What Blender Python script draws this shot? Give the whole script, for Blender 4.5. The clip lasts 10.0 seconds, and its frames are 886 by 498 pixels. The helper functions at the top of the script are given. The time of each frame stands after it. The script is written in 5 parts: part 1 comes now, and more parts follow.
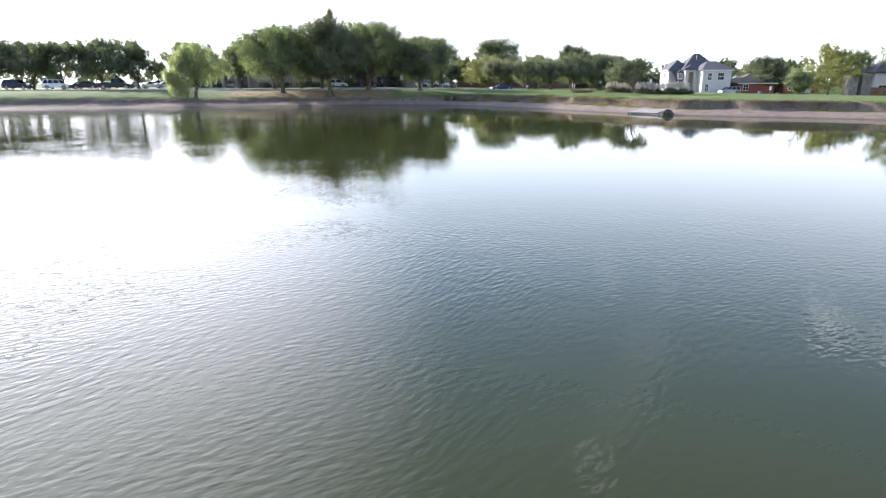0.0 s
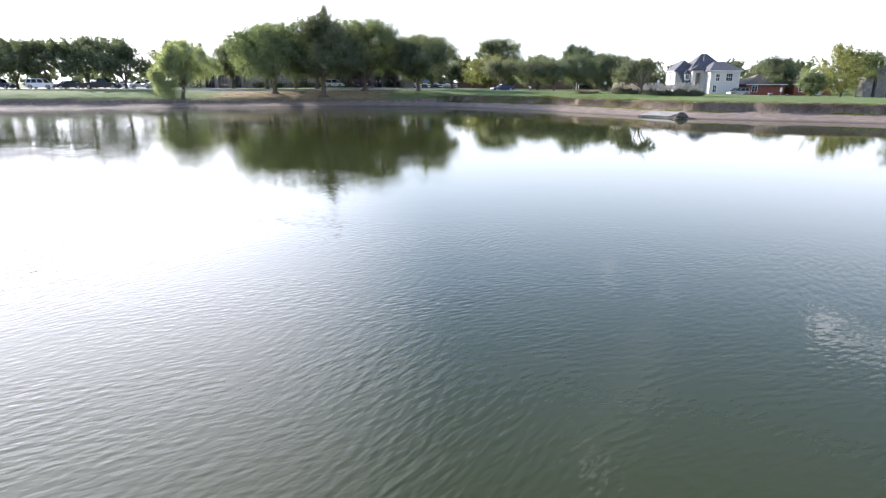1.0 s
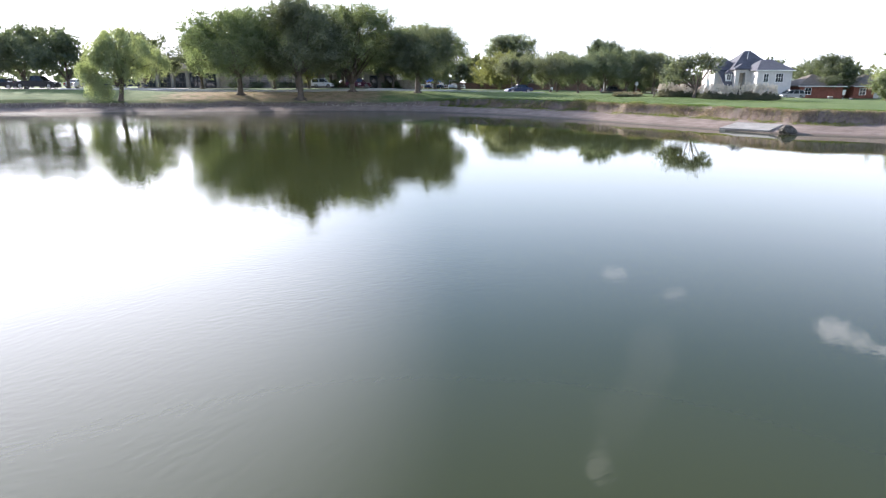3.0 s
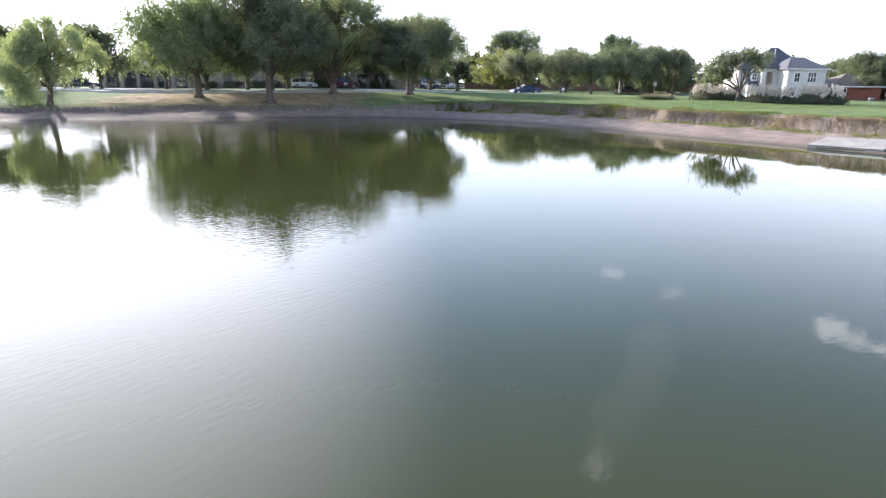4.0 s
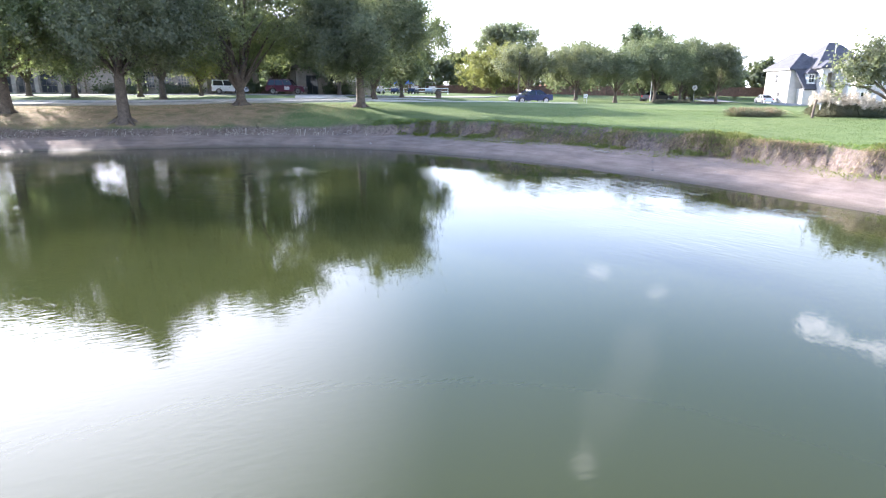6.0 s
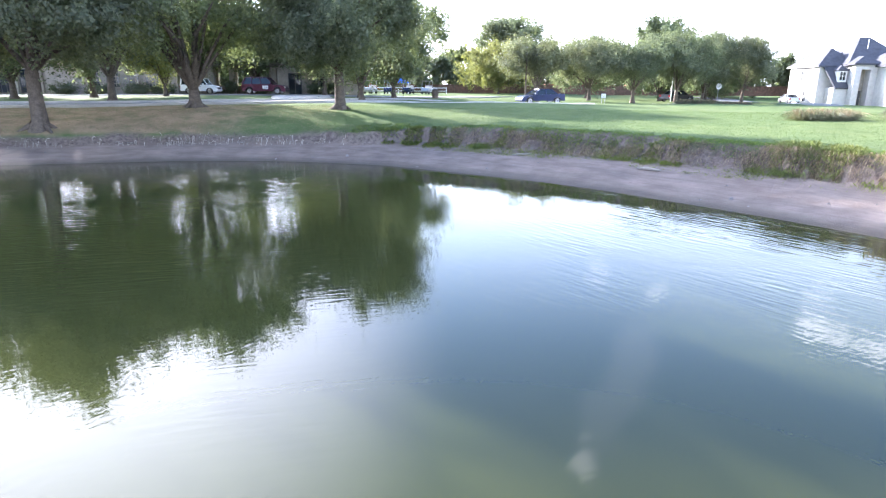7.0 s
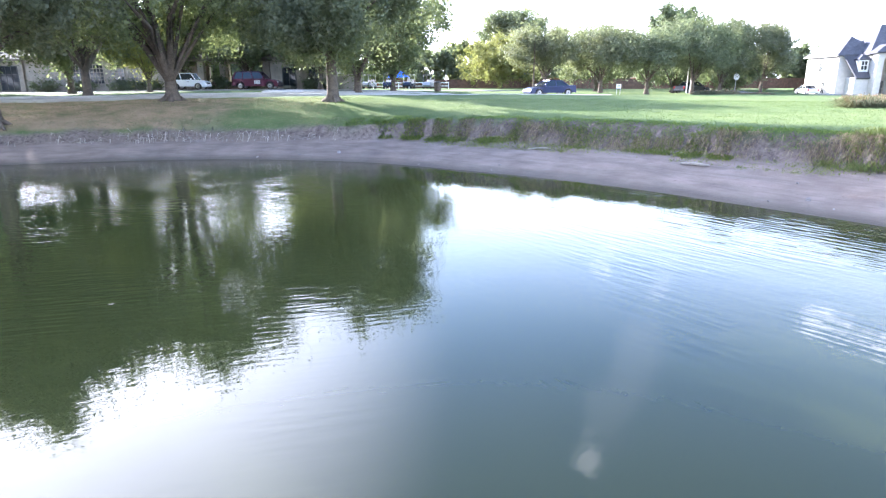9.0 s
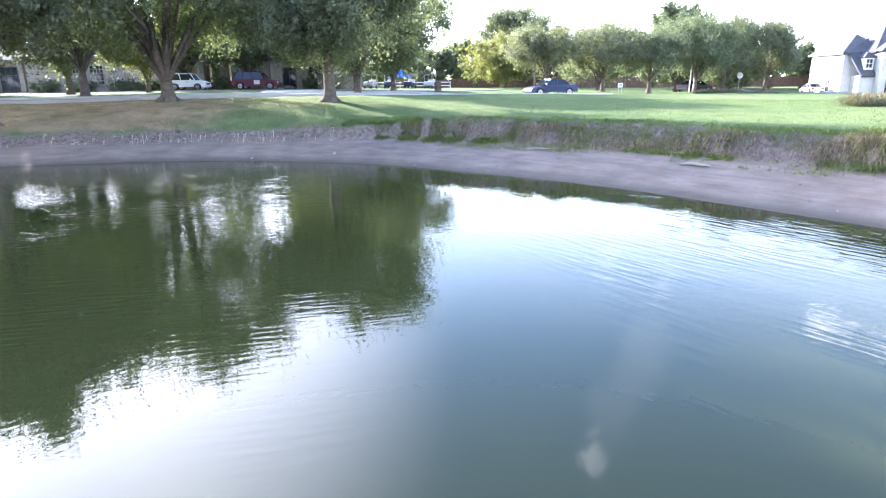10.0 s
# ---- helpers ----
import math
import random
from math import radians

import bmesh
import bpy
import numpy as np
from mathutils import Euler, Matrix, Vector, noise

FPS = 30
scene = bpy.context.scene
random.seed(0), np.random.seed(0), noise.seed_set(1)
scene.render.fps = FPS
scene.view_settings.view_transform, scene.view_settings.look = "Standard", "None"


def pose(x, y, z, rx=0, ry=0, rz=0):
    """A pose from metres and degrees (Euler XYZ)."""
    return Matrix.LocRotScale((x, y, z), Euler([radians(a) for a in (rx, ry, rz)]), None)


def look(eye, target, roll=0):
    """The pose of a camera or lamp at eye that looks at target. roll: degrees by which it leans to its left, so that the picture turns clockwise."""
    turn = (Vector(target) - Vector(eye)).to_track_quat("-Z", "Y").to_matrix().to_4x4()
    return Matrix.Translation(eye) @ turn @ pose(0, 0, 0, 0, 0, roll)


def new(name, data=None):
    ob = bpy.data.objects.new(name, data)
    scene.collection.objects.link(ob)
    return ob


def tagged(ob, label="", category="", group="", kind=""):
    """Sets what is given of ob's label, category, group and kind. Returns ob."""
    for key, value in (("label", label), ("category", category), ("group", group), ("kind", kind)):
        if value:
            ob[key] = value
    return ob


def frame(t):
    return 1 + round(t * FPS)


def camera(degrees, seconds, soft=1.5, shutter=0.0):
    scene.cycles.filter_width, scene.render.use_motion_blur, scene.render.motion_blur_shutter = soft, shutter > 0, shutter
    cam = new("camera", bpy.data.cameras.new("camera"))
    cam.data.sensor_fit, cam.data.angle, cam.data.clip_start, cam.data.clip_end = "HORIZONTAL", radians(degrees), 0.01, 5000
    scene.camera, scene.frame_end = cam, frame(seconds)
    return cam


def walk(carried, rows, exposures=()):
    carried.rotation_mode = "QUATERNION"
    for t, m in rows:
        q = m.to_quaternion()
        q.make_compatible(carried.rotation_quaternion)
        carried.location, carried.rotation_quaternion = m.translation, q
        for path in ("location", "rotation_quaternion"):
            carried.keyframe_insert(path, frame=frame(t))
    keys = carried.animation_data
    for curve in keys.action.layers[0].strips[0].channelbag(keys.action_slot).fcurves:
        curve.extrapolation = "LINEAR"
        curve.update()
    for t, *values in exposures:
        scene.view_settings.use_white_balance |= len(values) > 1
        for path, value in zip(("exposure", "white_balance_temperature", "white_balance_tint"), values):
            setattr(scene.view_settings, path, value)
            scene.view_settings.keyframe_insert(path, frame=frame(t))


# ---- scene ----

# ---------------------------------------------------------------- camera
cam = camera(72.64, 10.0, 1.2)
# seconds, x, y, z, pitch, yaw, roll; the water lies at z = 0
PATH = [
    (0.0, 0.11, -0.29, 3.44, -15.34, 0.00, 0.01),
    (0.5, 0.27, 1.49, 3.44, -15.31, 0.03, 0.07),
    (1.0, 0.42, 4.32, 3.45, -15.31, 0.06, 0.16),
    (1.5, 0.57, 8.09, 3.38, -15.25, 0.17, 0.23),
    (2.0, 0.64, 12.73, 3.36, -15.24, 0.39, 0.30),
    (2.5, 0.66, 18.14, 3.33, -15.22, 0.67, 0.36),
    (4.0, 0.78, 36.82, 3.52, -15.32, 0.50, 0.40),
    (4.5, 0.94, 43.83, 3.56, -15.31, 0.13, 0.38),
    (5.0, 1.14, 51.13, 3.68, -15.27, -0.35, 0.43),
    (5.5, 1.40, 58.04, 3.86, -15.26, -0.52, 0.44),
    (6.0, 1.73, 63.87, 3.95, -15.24, -0.82, 0.43),
    (7.5, 2.02, 74.45, 3.58, -15.21, -0.86, 0.26),
    (8.0, 1.85, 75.39, 3.37, -15.28, -0.82, 0.06),
    (8.5, 1.84, 75.76, 3.24, -15.35, -0.76, -0.11),
    (9.0, 1.91, 76.01, 3.23, -15.39, -0.62, -0.25),
    (9.5, 2.06, 76.21, 3.22, -15.42, -0.39, -0.36),
    (10.0, 2.21, 76.41, 3.23, -15.43, -0.25, -0.45),
]
walk(cam, [(t, pose(x, y, z, 90 + pitch, 0, yaw) @ pose(0, 0, 0, 0, 0, roll)) for t, x, y, z, pitch, yaw, roll in PATH],
     exposures=[(0.0, 1.34, 6100, 17), (2.5, 1.36, 6100, 17), (4.5, 1.72, 6050, 18), (6.0, 2.30, 5950, 19), (7.5, 2.72, 5800, 19), (10.0, 2.88, 5800, 19)])

# ---------------------------------------------------------------- sky and sun
SUN_ELEVATION, SUN_AZIMUTH = 21.0, -43.0        # degrees; azimuth from +y, clockwise
world = bpy.data.worlds.new("sky")
scene.world = world
world.use_nodes = True
wt = world.node_tree
wt.nodes.clear()
sky = wt.nodes.new("ShaderNodeTexSky")
sky.sky_type = 'NISHITA'
sky.sun_disc = False
sky.sun_elevation = radians(SUN_ELEVATION)
sky.sun_rotation = radians(SUN_AZIMUTH)
sky.air_density, sky.dust_density, sky.ozone_density = 1.2, 0.7, 3.2
tc = wt.nodes.new("ShaderNodeTexCoord")
cl = wt.nodes.new("ShaderNodeTexNoise")
cl.inputs["Scale"].default_value, cl.inputs["Detail"].default_value, cl.inputs["Roughness"].default_value = 9.0, 6.0, 0.6
wt.links.new(tc.outputs["Generated"], cl.inputs["Vector"])


def sky_math(op, a, b=None, clamp=False):
    m = wt.nodes.new("ShaderNodeMath")
    m.operation, m.use_clamp = op, clamp
    for i, v in enumerate((a, b)):
        if isinstance(v, (int, float)):
            m.inputs[i].default_value = v
        elif v is not None:
            wt.links.new(v, m.inputs[i])
    return m.outputs[0]


def sky_dot(v):
    d = wt.nodes.new("ShaderNodeVectorMath")
    d.operation = 'DOT_PRODUCT'
    d.inputs[1].default_value = v
    wt.links.new(tc.outputs["Generated"], d.inputs[0])
    return d.outputs["Value"]


# fair-weather clouds: azimuth, elevation, half width, half height, tilt (degrees), density
CLOUDS = [(38.0, 19.6, 5.6, 1.7, -6, 0.42), (15.8, 33.6, 2.0, 2.6, 12, 0.28), (16.0, 16.9, 1.5, 0.8, 0, 0.2), (21.4, 18.0, 2.2, 1.0, 10, 0.14), (19.0, 26.0, 2.6, 9.5, -14, 0.05)]
# nine more unseen clouds beside and behind the camera, added as fill light
fill_cloud_rng = random.Random(4)
for k in range(9):
    CLOUDS.append((70 + k * 27 + fill_cloud_rng.uniform(-8, 8), fill_cloud_rng.uniform(18, 58), fill_cloud_rng.uniform(6, 12), fill_cloud_rng.uniform(3, 6), fill_cloud_rng.uniform(-12, 12), 0.8))
cover = None
for c_az, c_el, c_w, c_h, c_tilt, c_dense in CLOUDS:
    turn_ = Matrix.Rotation(radians(-c_az), 3, 'Z') @ Matrix.Rotation(radians(c_el), 3, 'X') @ Matrix.Rotation(radians(c_tilt), 3, 'Y')
    ahead = sky_math('MAXIMUM', sky_dot(turn_ @ Vector((0, 1, 0))), 0.05)
    cu = sky_math('DIVIDE', sky_dot(turn_ @ Vector((1 / math.tan(radians(c_w)), 0, 0))), ahead)
    cv = sky_math('DIVIDE', sky_dot(turn_ @ Vector((0, 0, 1 / math.tan(radians(c_h))))), ahead)
    away = sky_math('SQRT', sky_math('ADD', sky_math('MULTIPLY', cu, cu), sky_math('MULTIPLY', cv, cv)))
    body_ = sky_math('SUBTRACT', sky_math('ADD', 0.75, sky_math('MULTIPLY', sky_math('SUBTRACT', cl.outputs["Fac"], 0.5), 3.4)), away)
    body_ = sky_math('MULTIPLY', sky_math('MULTIPLY', body_, 2.2, True), c_dense)
    cover = body_ if cover is None else sky_math('MAXIMUM', cover, body_)
mx = wt.nodes.new("ShaderNodeMix")
mx.data_type = 'RGBA'
mx.inputs["B"].default_value = (15.0, 14.8, 14.6, 1)
wt.links.new(cover, mx.inputs["Factor"])
wt.links.new(sky.outputs["Color"], mx.inputs["A"])
hz = wt.nodes.new("ShaderNodeSeparateXYZ")
wt.links.new(tc.outputs["Generated"], hz.inputs[0])
hr = wt.nodes.new("ShaderNodeValToRGB")
hr.color_ramp.interpolation = 'EASE'
hr.color_ramp.elements[0].position, hr.color_ramp.elements[0].color = 0.0, (0.85, 0.85, 0.85, 1)
hr.color_ramp.elements[1].position, hr.color_ramp.elements[1].color = 0.44, (0, 0, 0, 1)
wt.links.new(hz.outputs["Z"], hr.inputs["Fac"])
mh = wt.nodes.new("ShaderNodeMix")
mh.data_type = 'RGBA'
mh.inputs["B"].default_value = (7.6, 8.0, 8.6, 1)
wt.links.new(hr.outputs["Color"], mh.inputs["Factor"])
wt.links.new(mx.outputs["Result"], mh.inputs["A"])
# bright aureole of thin haze round the sun
sd_ = wt.nodes.new("ShaderNodeVectorMath")
sd_.operation = 'DOT_PRODUCT'
sd_.inputs[1].default_value = (math.sin(radians(SUN_AZIMUTH)) * math.cos(radians(SUN_ELEVATION)), math.cos(radians(SUN_AZIMUTH)) * math.cos(radians(SUN_ELEVATION)), math.sin(radians(SUN_ELEVATION)))
wt.links.new(tc.outputs["Generated"], sd_.inputs[0])
au = wt.nodes.new("ShaderNodeMapRange")
au.interpolation_type = 'SMOOTHSTEP'
au.inputs["From Min"].default_value, au.inputs["From Max"].default_value = 0.74, 1.04
wt.links.new(sd_.outputs["Value"], au.inputs["Value"])
ma = wt.nodes.new("ShaderNodeMix")
ma.data_type = 'RGBA'
ma.inputs["B"].default_value = (19.0, 19.2, 20.0, 1)
wt.links.new(au.outputs["Result"], ma.inputs["Factor"])
wt.links.new(mh.outputs["Result"], ma.inputs["A"])
bg = wt.nodes.new("ShaderNodeBackground")
bg.inputs["Strength"].default_value = 0.118
wt.links.new(ma.outputs["Result"], bg.inputs["Color"])
wo = wt.nodes.new("ShaderNodeOutputWorld")
wt.links.new(bg.outputs["Background"], wo.inputs["Surface"])

sun = new("sun", bpy.data.lights.new("sun", 'SUN'))
sun.data.energy, sun.data.angle, sun.data.color = 5.0, radians(0.6), (1.0, 0.93, 0.82)
az, el = radians(SUN_AZIMUTH), radians(SUN_ELEVATION)
sun.matrix_world = look((0, 0, 60), (0 - math.sin(az) * math.cos(el), 0 - math.cos(az) * math.cos(el), 60 - math.sin(el)))


# ---------------------------------------------------------------- materials
def links_of(mat):
    mat.use_nodes = True
    nt = mat.node_tree
    return nt, nt.nodes["Principled BSDF"], nt.nodes.new, nt.links.new


def surface(name, base, rough=0.7, spread=0.15, scale=3.0, fine=40.0, bump=0.2, metal=0.0, per_object=0.0, tint=None):
    """Two scales of noise on one base colour, with fine relief."""
    mat = bpy.data.materials.new(name)
    nt, bsdf, node, link = links_of(mat)
    co = node("ShaderNodeTexCoord")
    n1, n2 = node("ShaderNodeTexNoise"), node("ShaderNodeTexNoise")
    n1.inputs["Scale"].default_value, n1.inputs["Detail"].default_value = scale, 6
    n2.inputs["Scale"].default_value, n2.inputs["Detail"].default_value = fine, 4
    link(co.outputs["Object"], n1.inputs["Vector"])
    link(co.outputs["Object"], n2.inputs["Vector"])
    add = node("ShaderNodeMath")
    add.operation = 'ADD'
    link(n1.outputs["Fac"], add.inputs[0])
    link(n2.outputs["Fac"], add.inputs[1])
    ramp = node("ShaderNodeMapRange")
    ramp.inputs["From Min"].default_value, ramp.inputs["From Max"].default_value = 0.7, 1.3
    link(add.outputs[0], ramp.inputs["Value"])
    mix = node("ShaderNodeMix")
    mix.data_type = 'RGBA'
    other = tint or [c * (1 - 2 * spread) for c in base]
    mix.inputs["A"].default_value = (*other, 1)
    mix.inputs["B"].default_value = (*[min(0.95, c * (1 + spread)) for c in base], 1)
    link(ramp.outputs["Result"], mix.inputs["Factor"])
    out = mix.outputs["Result"]
    if per_object:
        info, hsv, mr = node("ShaderNodeObjectInfo"), node("ShaderNodeHueSaturation"), node("ShaderNodeMapRange")
        mr.inputs["To Min"].default_value, mr.inputs["To Max"].default_value = 1 - per_object, 1 + per_object
        link(info.outputs["Random"], mr.inputs["Value"])
        link(mr.outputs["Result"], hsv.inputs["Value"])
        link(out, hsv.inputs["Color"])
        out = hsv.outputs["Color"]
    link(out, bsdf.inputs["Base Color"])
    bsdf.inputs["Roughness"].default_value, bsdf.inputs["Metallic"].default_value = rough, metal
    if bump:
        b = node("ShaderNodeBump")
        b.inputs["Strength"].default_value, b.inputs["Distance"].default_value = bump, 0.02
        link(n2.outputs["Fac"], b.inputs["Height"])
        link(b.outputs["Normal"], bsdf.inputs["Normal"])
    return mat


def leaf_material(name, dark, light, through_light=0.45, hue=0.03):
    """Leaves: colour varies leaf by leaf and tree by tree, light shines through."""
    mat = bpy.data.materials.new(name)
    mat.use_nodes = True
    nt = mat.node_tree
    nt.nodes.clear()
    node, link = nt.nodes.new, nt.links.new
    geo, info = node("ShaderNodeNewGeometry"), node("ShaderNodeObjectInfo")
    mix = node("ShaderNodeMix")
    mix.data_type = 'RGBA'
    mix.inputs["A"].default_value, mix.inputs["B"].default_value = (*dark, 1), (*light, 1)
    link(geo.outputs["Random Per Island"], mix.inputs["Factor"])
    hsv, mr = node("ShaderNodeHueSaturation"), node("ShaderNodeMapRange")
    mr.inputs["To Min"].default_value, mr.inputs["To Max"].default_value = 0.5 - hue, 0.5 + hue * 0.6
    link(info.outputs["Random"], mr.inputs["Value"])
    link(mr.outputs["Result"], hsv.inputs["Hue"])
    link(mix.outputs["Result"], hsv.inputs["Color"])
    diff, trans, gloss = node("ShaderNodeBsdfDiffuse"), node("ShaderNodeBsdfTranslucent"), node("ShaderNodeBsdfGlossy")
    gloss.inputs["Roughness"].default_value = 0.45
    gloss.inputs["Color"].default_value = (0.8, 0.85, 0.8, 1)
    warm = node("ShaderNodeMix")
    warm.data_type, warm.blend_type = 'RGBA', 'MULTIPLY'
    warm.inputs["Factor"].default_value = 1.0
    warm.inputs["B"].default_value = (1.2, 1.32, 0.84, 1)
    link(hsv.outputs["Color"], warm.inputs["A"])
    link(hsv.outputs["Color"], diff.inputs["Color"])
    link(warm.outputs["Result"], trans.inputs["Color"])
    m1, m2 = node("ShaderNodeMixShader"), node("ShaderNodeMixShader")
    m1.inputs["Fac"].default_value, m2.inputs["Fac"].default_value = through_light, 0.02
    link(diff.outputs[0], m1.inputs[1])
    link(trans.outputs[0], m1.inputs[2])
    link(m1.outputs[0], m2.inputs[1])
    link(gloss.outputs[0], m2.inputs[2])
    out = node("ShaderNodeOutputMaterial")
    link(m2.outputs[0], out.inputs["Surface"])
    return mat


LEAF_DARK = leaf_material("oak_leaves", (0.118, 0.134, 0.090), (0.168, 0.186, 0.118), 0.57)
LEAF_MID = leaf_material("elm_leaves", (0.134, 0.155, 0.085), (0.204, 0.226, 0.118), 0.57)
LEAF_PALE = leaf_material("willow_leaves", (0.30, 0.305, 0.17), (0.41, 0.41, 0.24), 0.55)
LEAF_YELLOW = leaf_material("yellowing_leaves", (0.17, 0.19, 0.072), (0.24, 0.255, 0.10), 0.5)
LEAF_GREY = leaf_material("grey_green_leaves", (0.136, 0.148, 0.100), (0.200, 0.213, 0.140), 0.53)
BARK = surface("bark", (0.13, 0.10, 0.075), 0.9, 0.3, 4.0, 25.0, 0.8)
CONCRETE = surface("concrete", (0.42, 0.40, 0.36), 0.85, 0.12, 1.2, 30.0, 0.15)
OLD_CONCRETE = surface("weathered_concrete", (0.25, 0.235, 0.21), 0.9, 0.2, 1.5, 25.0, 0.4)
ASPHALT = surface("road_concrete", (0.205, 0.193, 0.18), 0.85, 0.12, 0.5, 30.0, 0.2)
PALE_BRICK = surface("pale_painted_brick", (0.56, 0.53, 0.50), 0.8, 0.08, 2.0, 18.0, 0.3)
STONE_WALL = surface("tan_stone", (0.36, 0.31, 0.25), 0.85, 0.18, 1.5, 14.0, 0.4)
RED_BRICK = surface("red_brick", (0.25, 0.085, 0.055), 0.85, 0.2, 2.0, 16.0, 0.4)
ROOF_GREY = surface("grey_shingle", (0.075, 0.075, 0.088), 0.85, 0.2, 1.5, 16.0, 0.5)
ROOF_BROWN = surface("brown_shingle", (0.15, 0.125, 0.10), 0.95, 0.2, 1.5, 16.0, 0.5)
WHITE_TRIM = surface("white_trim", (0.75, 0.74, 0.71), 0.5, 0.05, 3.0, 30.0, 0.05)
DARK_TRIM = surface("dark_trim", (0.07, 0.065, 0.06), 0.5, 0.1, 3.0, 30.0, 0.05)
FENCE_WOOD = surface("fence_wood", (0.15, 0.085, 0.055), 0.85, 0.25, 2.0, 20.0, 0.4, per_object=0.15)
GLASS = surface("window_glass", (0.02, 0.025, 0.03), 0.05, 0.05, 1.0, 8.0, 0.0)
RUBBER = surface("tyre_rubber", (0.02, 0.02, 0.02), 0.8, 0.1, 5.0, 40.0, 0.1)
RIM = surface("wheel_metal", (0.3, 0.3, 0.32), 0.3, 0.05, 5.0, 30.0, 0.0, 0.9)
METAL = surface("galvanised_metal", (0.42, 0.43, 0.44), 0.45, 0.1, 4.0, 40.0, 0.05, 0.6)


# ---------------------------------------------------------------- the lie of the land
def lattice(x, y, seed):
    h = np.sin(x * 127.1 + y * 311.7 + seed * 74.7) * 43758.5453
    return h - np.floor(h)


def rough(x, y, size, seed=0.0, octaves=3):
    """Smooth random values from -1 to 1 over the plan; size in metres."""
    x, y = np.asarray(x, float) / size, np.asarray(y, float) / size
    total, amp, full = 0.0, 1.0, 0.0
    for k in range(octaves):
        xi, yi = np.floor(x), np.floor(y)
        u, v = x - xi, y - yi
        u, v = u * u * (3 - 2 * u), v * v * (3 - 2 * v)
        s = seed + k * 17.0
        a = lattice(xi, yi, s) * (1 - u) + lattice(xi + 1, yi, s) * u
        b = lattice(xi, yi + 1, s) * (1 - u) + lattice(xi + 1, yi + 1, s) * u
        total = total + amp * (a * (1 - v) + b * v)
        full += amp
        x, y, amp = x * 2.03, y * 2.03, amp * 0.5
    return 2 * total / full - 1


def smooth(a, b, v):
    k = np.clip((np.asarray(v, float) - a) / (b - a), 0, 1)
    return k * k * (3 - 2 * k)


def spline(points, step):
    """A smooth open line through the points, in even steps."""
    p = np.array(points, float)
    q = np.vstack([2 * p[0] - p[1], p, 2 * p[-1] - p[-2]])
    out = []
    for i in range(1, len(q) - 2):
        n = max(2, int(np.linalg.norm(q[i + 1] - q[i]) / step))
        for k in range(n):
            t = k / n
            out.append(0.5 * (2 * q[i] + (q[i + 1] - q[i - 1]) * t + (2 * q[i - 1] - 5 * q[i] + 4 * q[i + 1] - q[i + 2]) * t * t
                              + (3 * q[i] - q[i - 1] - 3 * q[i + 1] + q[i + 2]) * t ** 3))
    out.append(q[-2])
    return np.array(out)


SHORE = [(-88, 70), (-60, 86), (-42, 92.5), (-30, 97.2), (-18, 101), (-9, 103), (-2, 102), (2.5, 99.4), (7, 95.8), (10, 92.3), (13, 88.2),
         (17, 81.5), (21, 75.5), (25, 69.5), (33, 65.5), (44, 60), (60, 48), (72, 25), (70, -10), (45, -40), (0, -52), (-50, -45), (-88, -10), (-98, 35), (-88, 70)]
shore_line = spline(SHORE, 0.8)
# x, y, height of the lawn
LAWN = np.array([(-13.3, 112, 2.5), (-4, 112.4, 2.6), (-19, 106.5, 2.2), (-27, 107, 2.3), (-38, 97, 1.8), (-58, 110, 2.35), (-45, 112, 2.5), (27, 105, 2.05), (32, 104, 1.95),
                 (36, 98, 1.8), (2, 135.5, 2.45), (14, 140, 2.35), (20, 142, 2.15), (25, 144, 2.0), (38, 152, 1.7), (61, 176, 1.15), (75, 147, 0.9), (75, 131, 0.95),
                 (-21, 141, 2.65), (-15, 143, 2.6), (-5, 160, 2.5), (10, 200, 2.3), (60, 90, 1.4), (10, 108, 2.05), (16, 101, 1.8), (5, 118, 2.45), (-24, 115, 2.32), (-12, 119, 2.38), (-32, 113, 2.3), (-18, 129, 2.6)])


def shore_distance(x, y):
    """Metres from the water's edge, inland positive."""
    x, y = np.asarray(x, float).ravel(), np.asarray(y, float).ravel()
    a, b = shore_line[:-1], shore_line[1:]
    d = b - a
    ll = (d ** 2).sum(1)
    dist, inside = np.full(x.shape, 1e9), np.zeros(x.shape, bool)
    for i in range(len(a)):
        t = np.clip(((x - a[i, 0]) * d[i, 0] + (y - a[i, 1]) * d[i, 1]) / max(ll[i], 1e-9), 0, 1)
        dist = np.minimum(dist, (x - a[i, 0] - t * d[i, 0]) ** 2 + (y - a[i, 1] - t * d[i, 1]) ** 2)
        cross = (a[i, 1] > y) != (b[i, 1] > y)
        if cross.any():
            xs = a[i, 0] + (y - a[i, 1]) * d[i, 0] / (d[i, 1] if abs(d[i, 1]) > 1e-9 else 1e-9)
            inside ^= cross & (x < xs)
    return np.where(inside, -1, 1) * np.sqrt(dist)


STREET = [(-54, 114.5), (-42, 112), (-25, 114.6), (-12, 120.0), (-5, 124.8), (5, 131), (13, 134.6), (25, 138.4), (40, 142.6), (58, 145), (78, 140), (110, 126)]
street_line = spline(STREET, 3.0)


def street_distance(x, y):
    d = np.full(np.shape(x), 1e9)
    for a, b in zip(street_line[:-1], street_line[1:]):
        e = b - a
        t = np.clip(((x - a[0]) * e[0] + (y - a[1]) * e[1]) / (e @ e), 0, 1)
        d = np.minimum(d, (x - a[0] - t * e[0]) ** 2 + (y - a[1] - t * e[1]) ** 2)
    return np.sqrt(d)


def mud_width(x, y):
    return 2.9 + 1.5 * smooth(-8, 6, x) + 0.75 * rough(x, y, 3.6, 5.0) + 0.24 * rough(x, y, 1.3, 8.0)


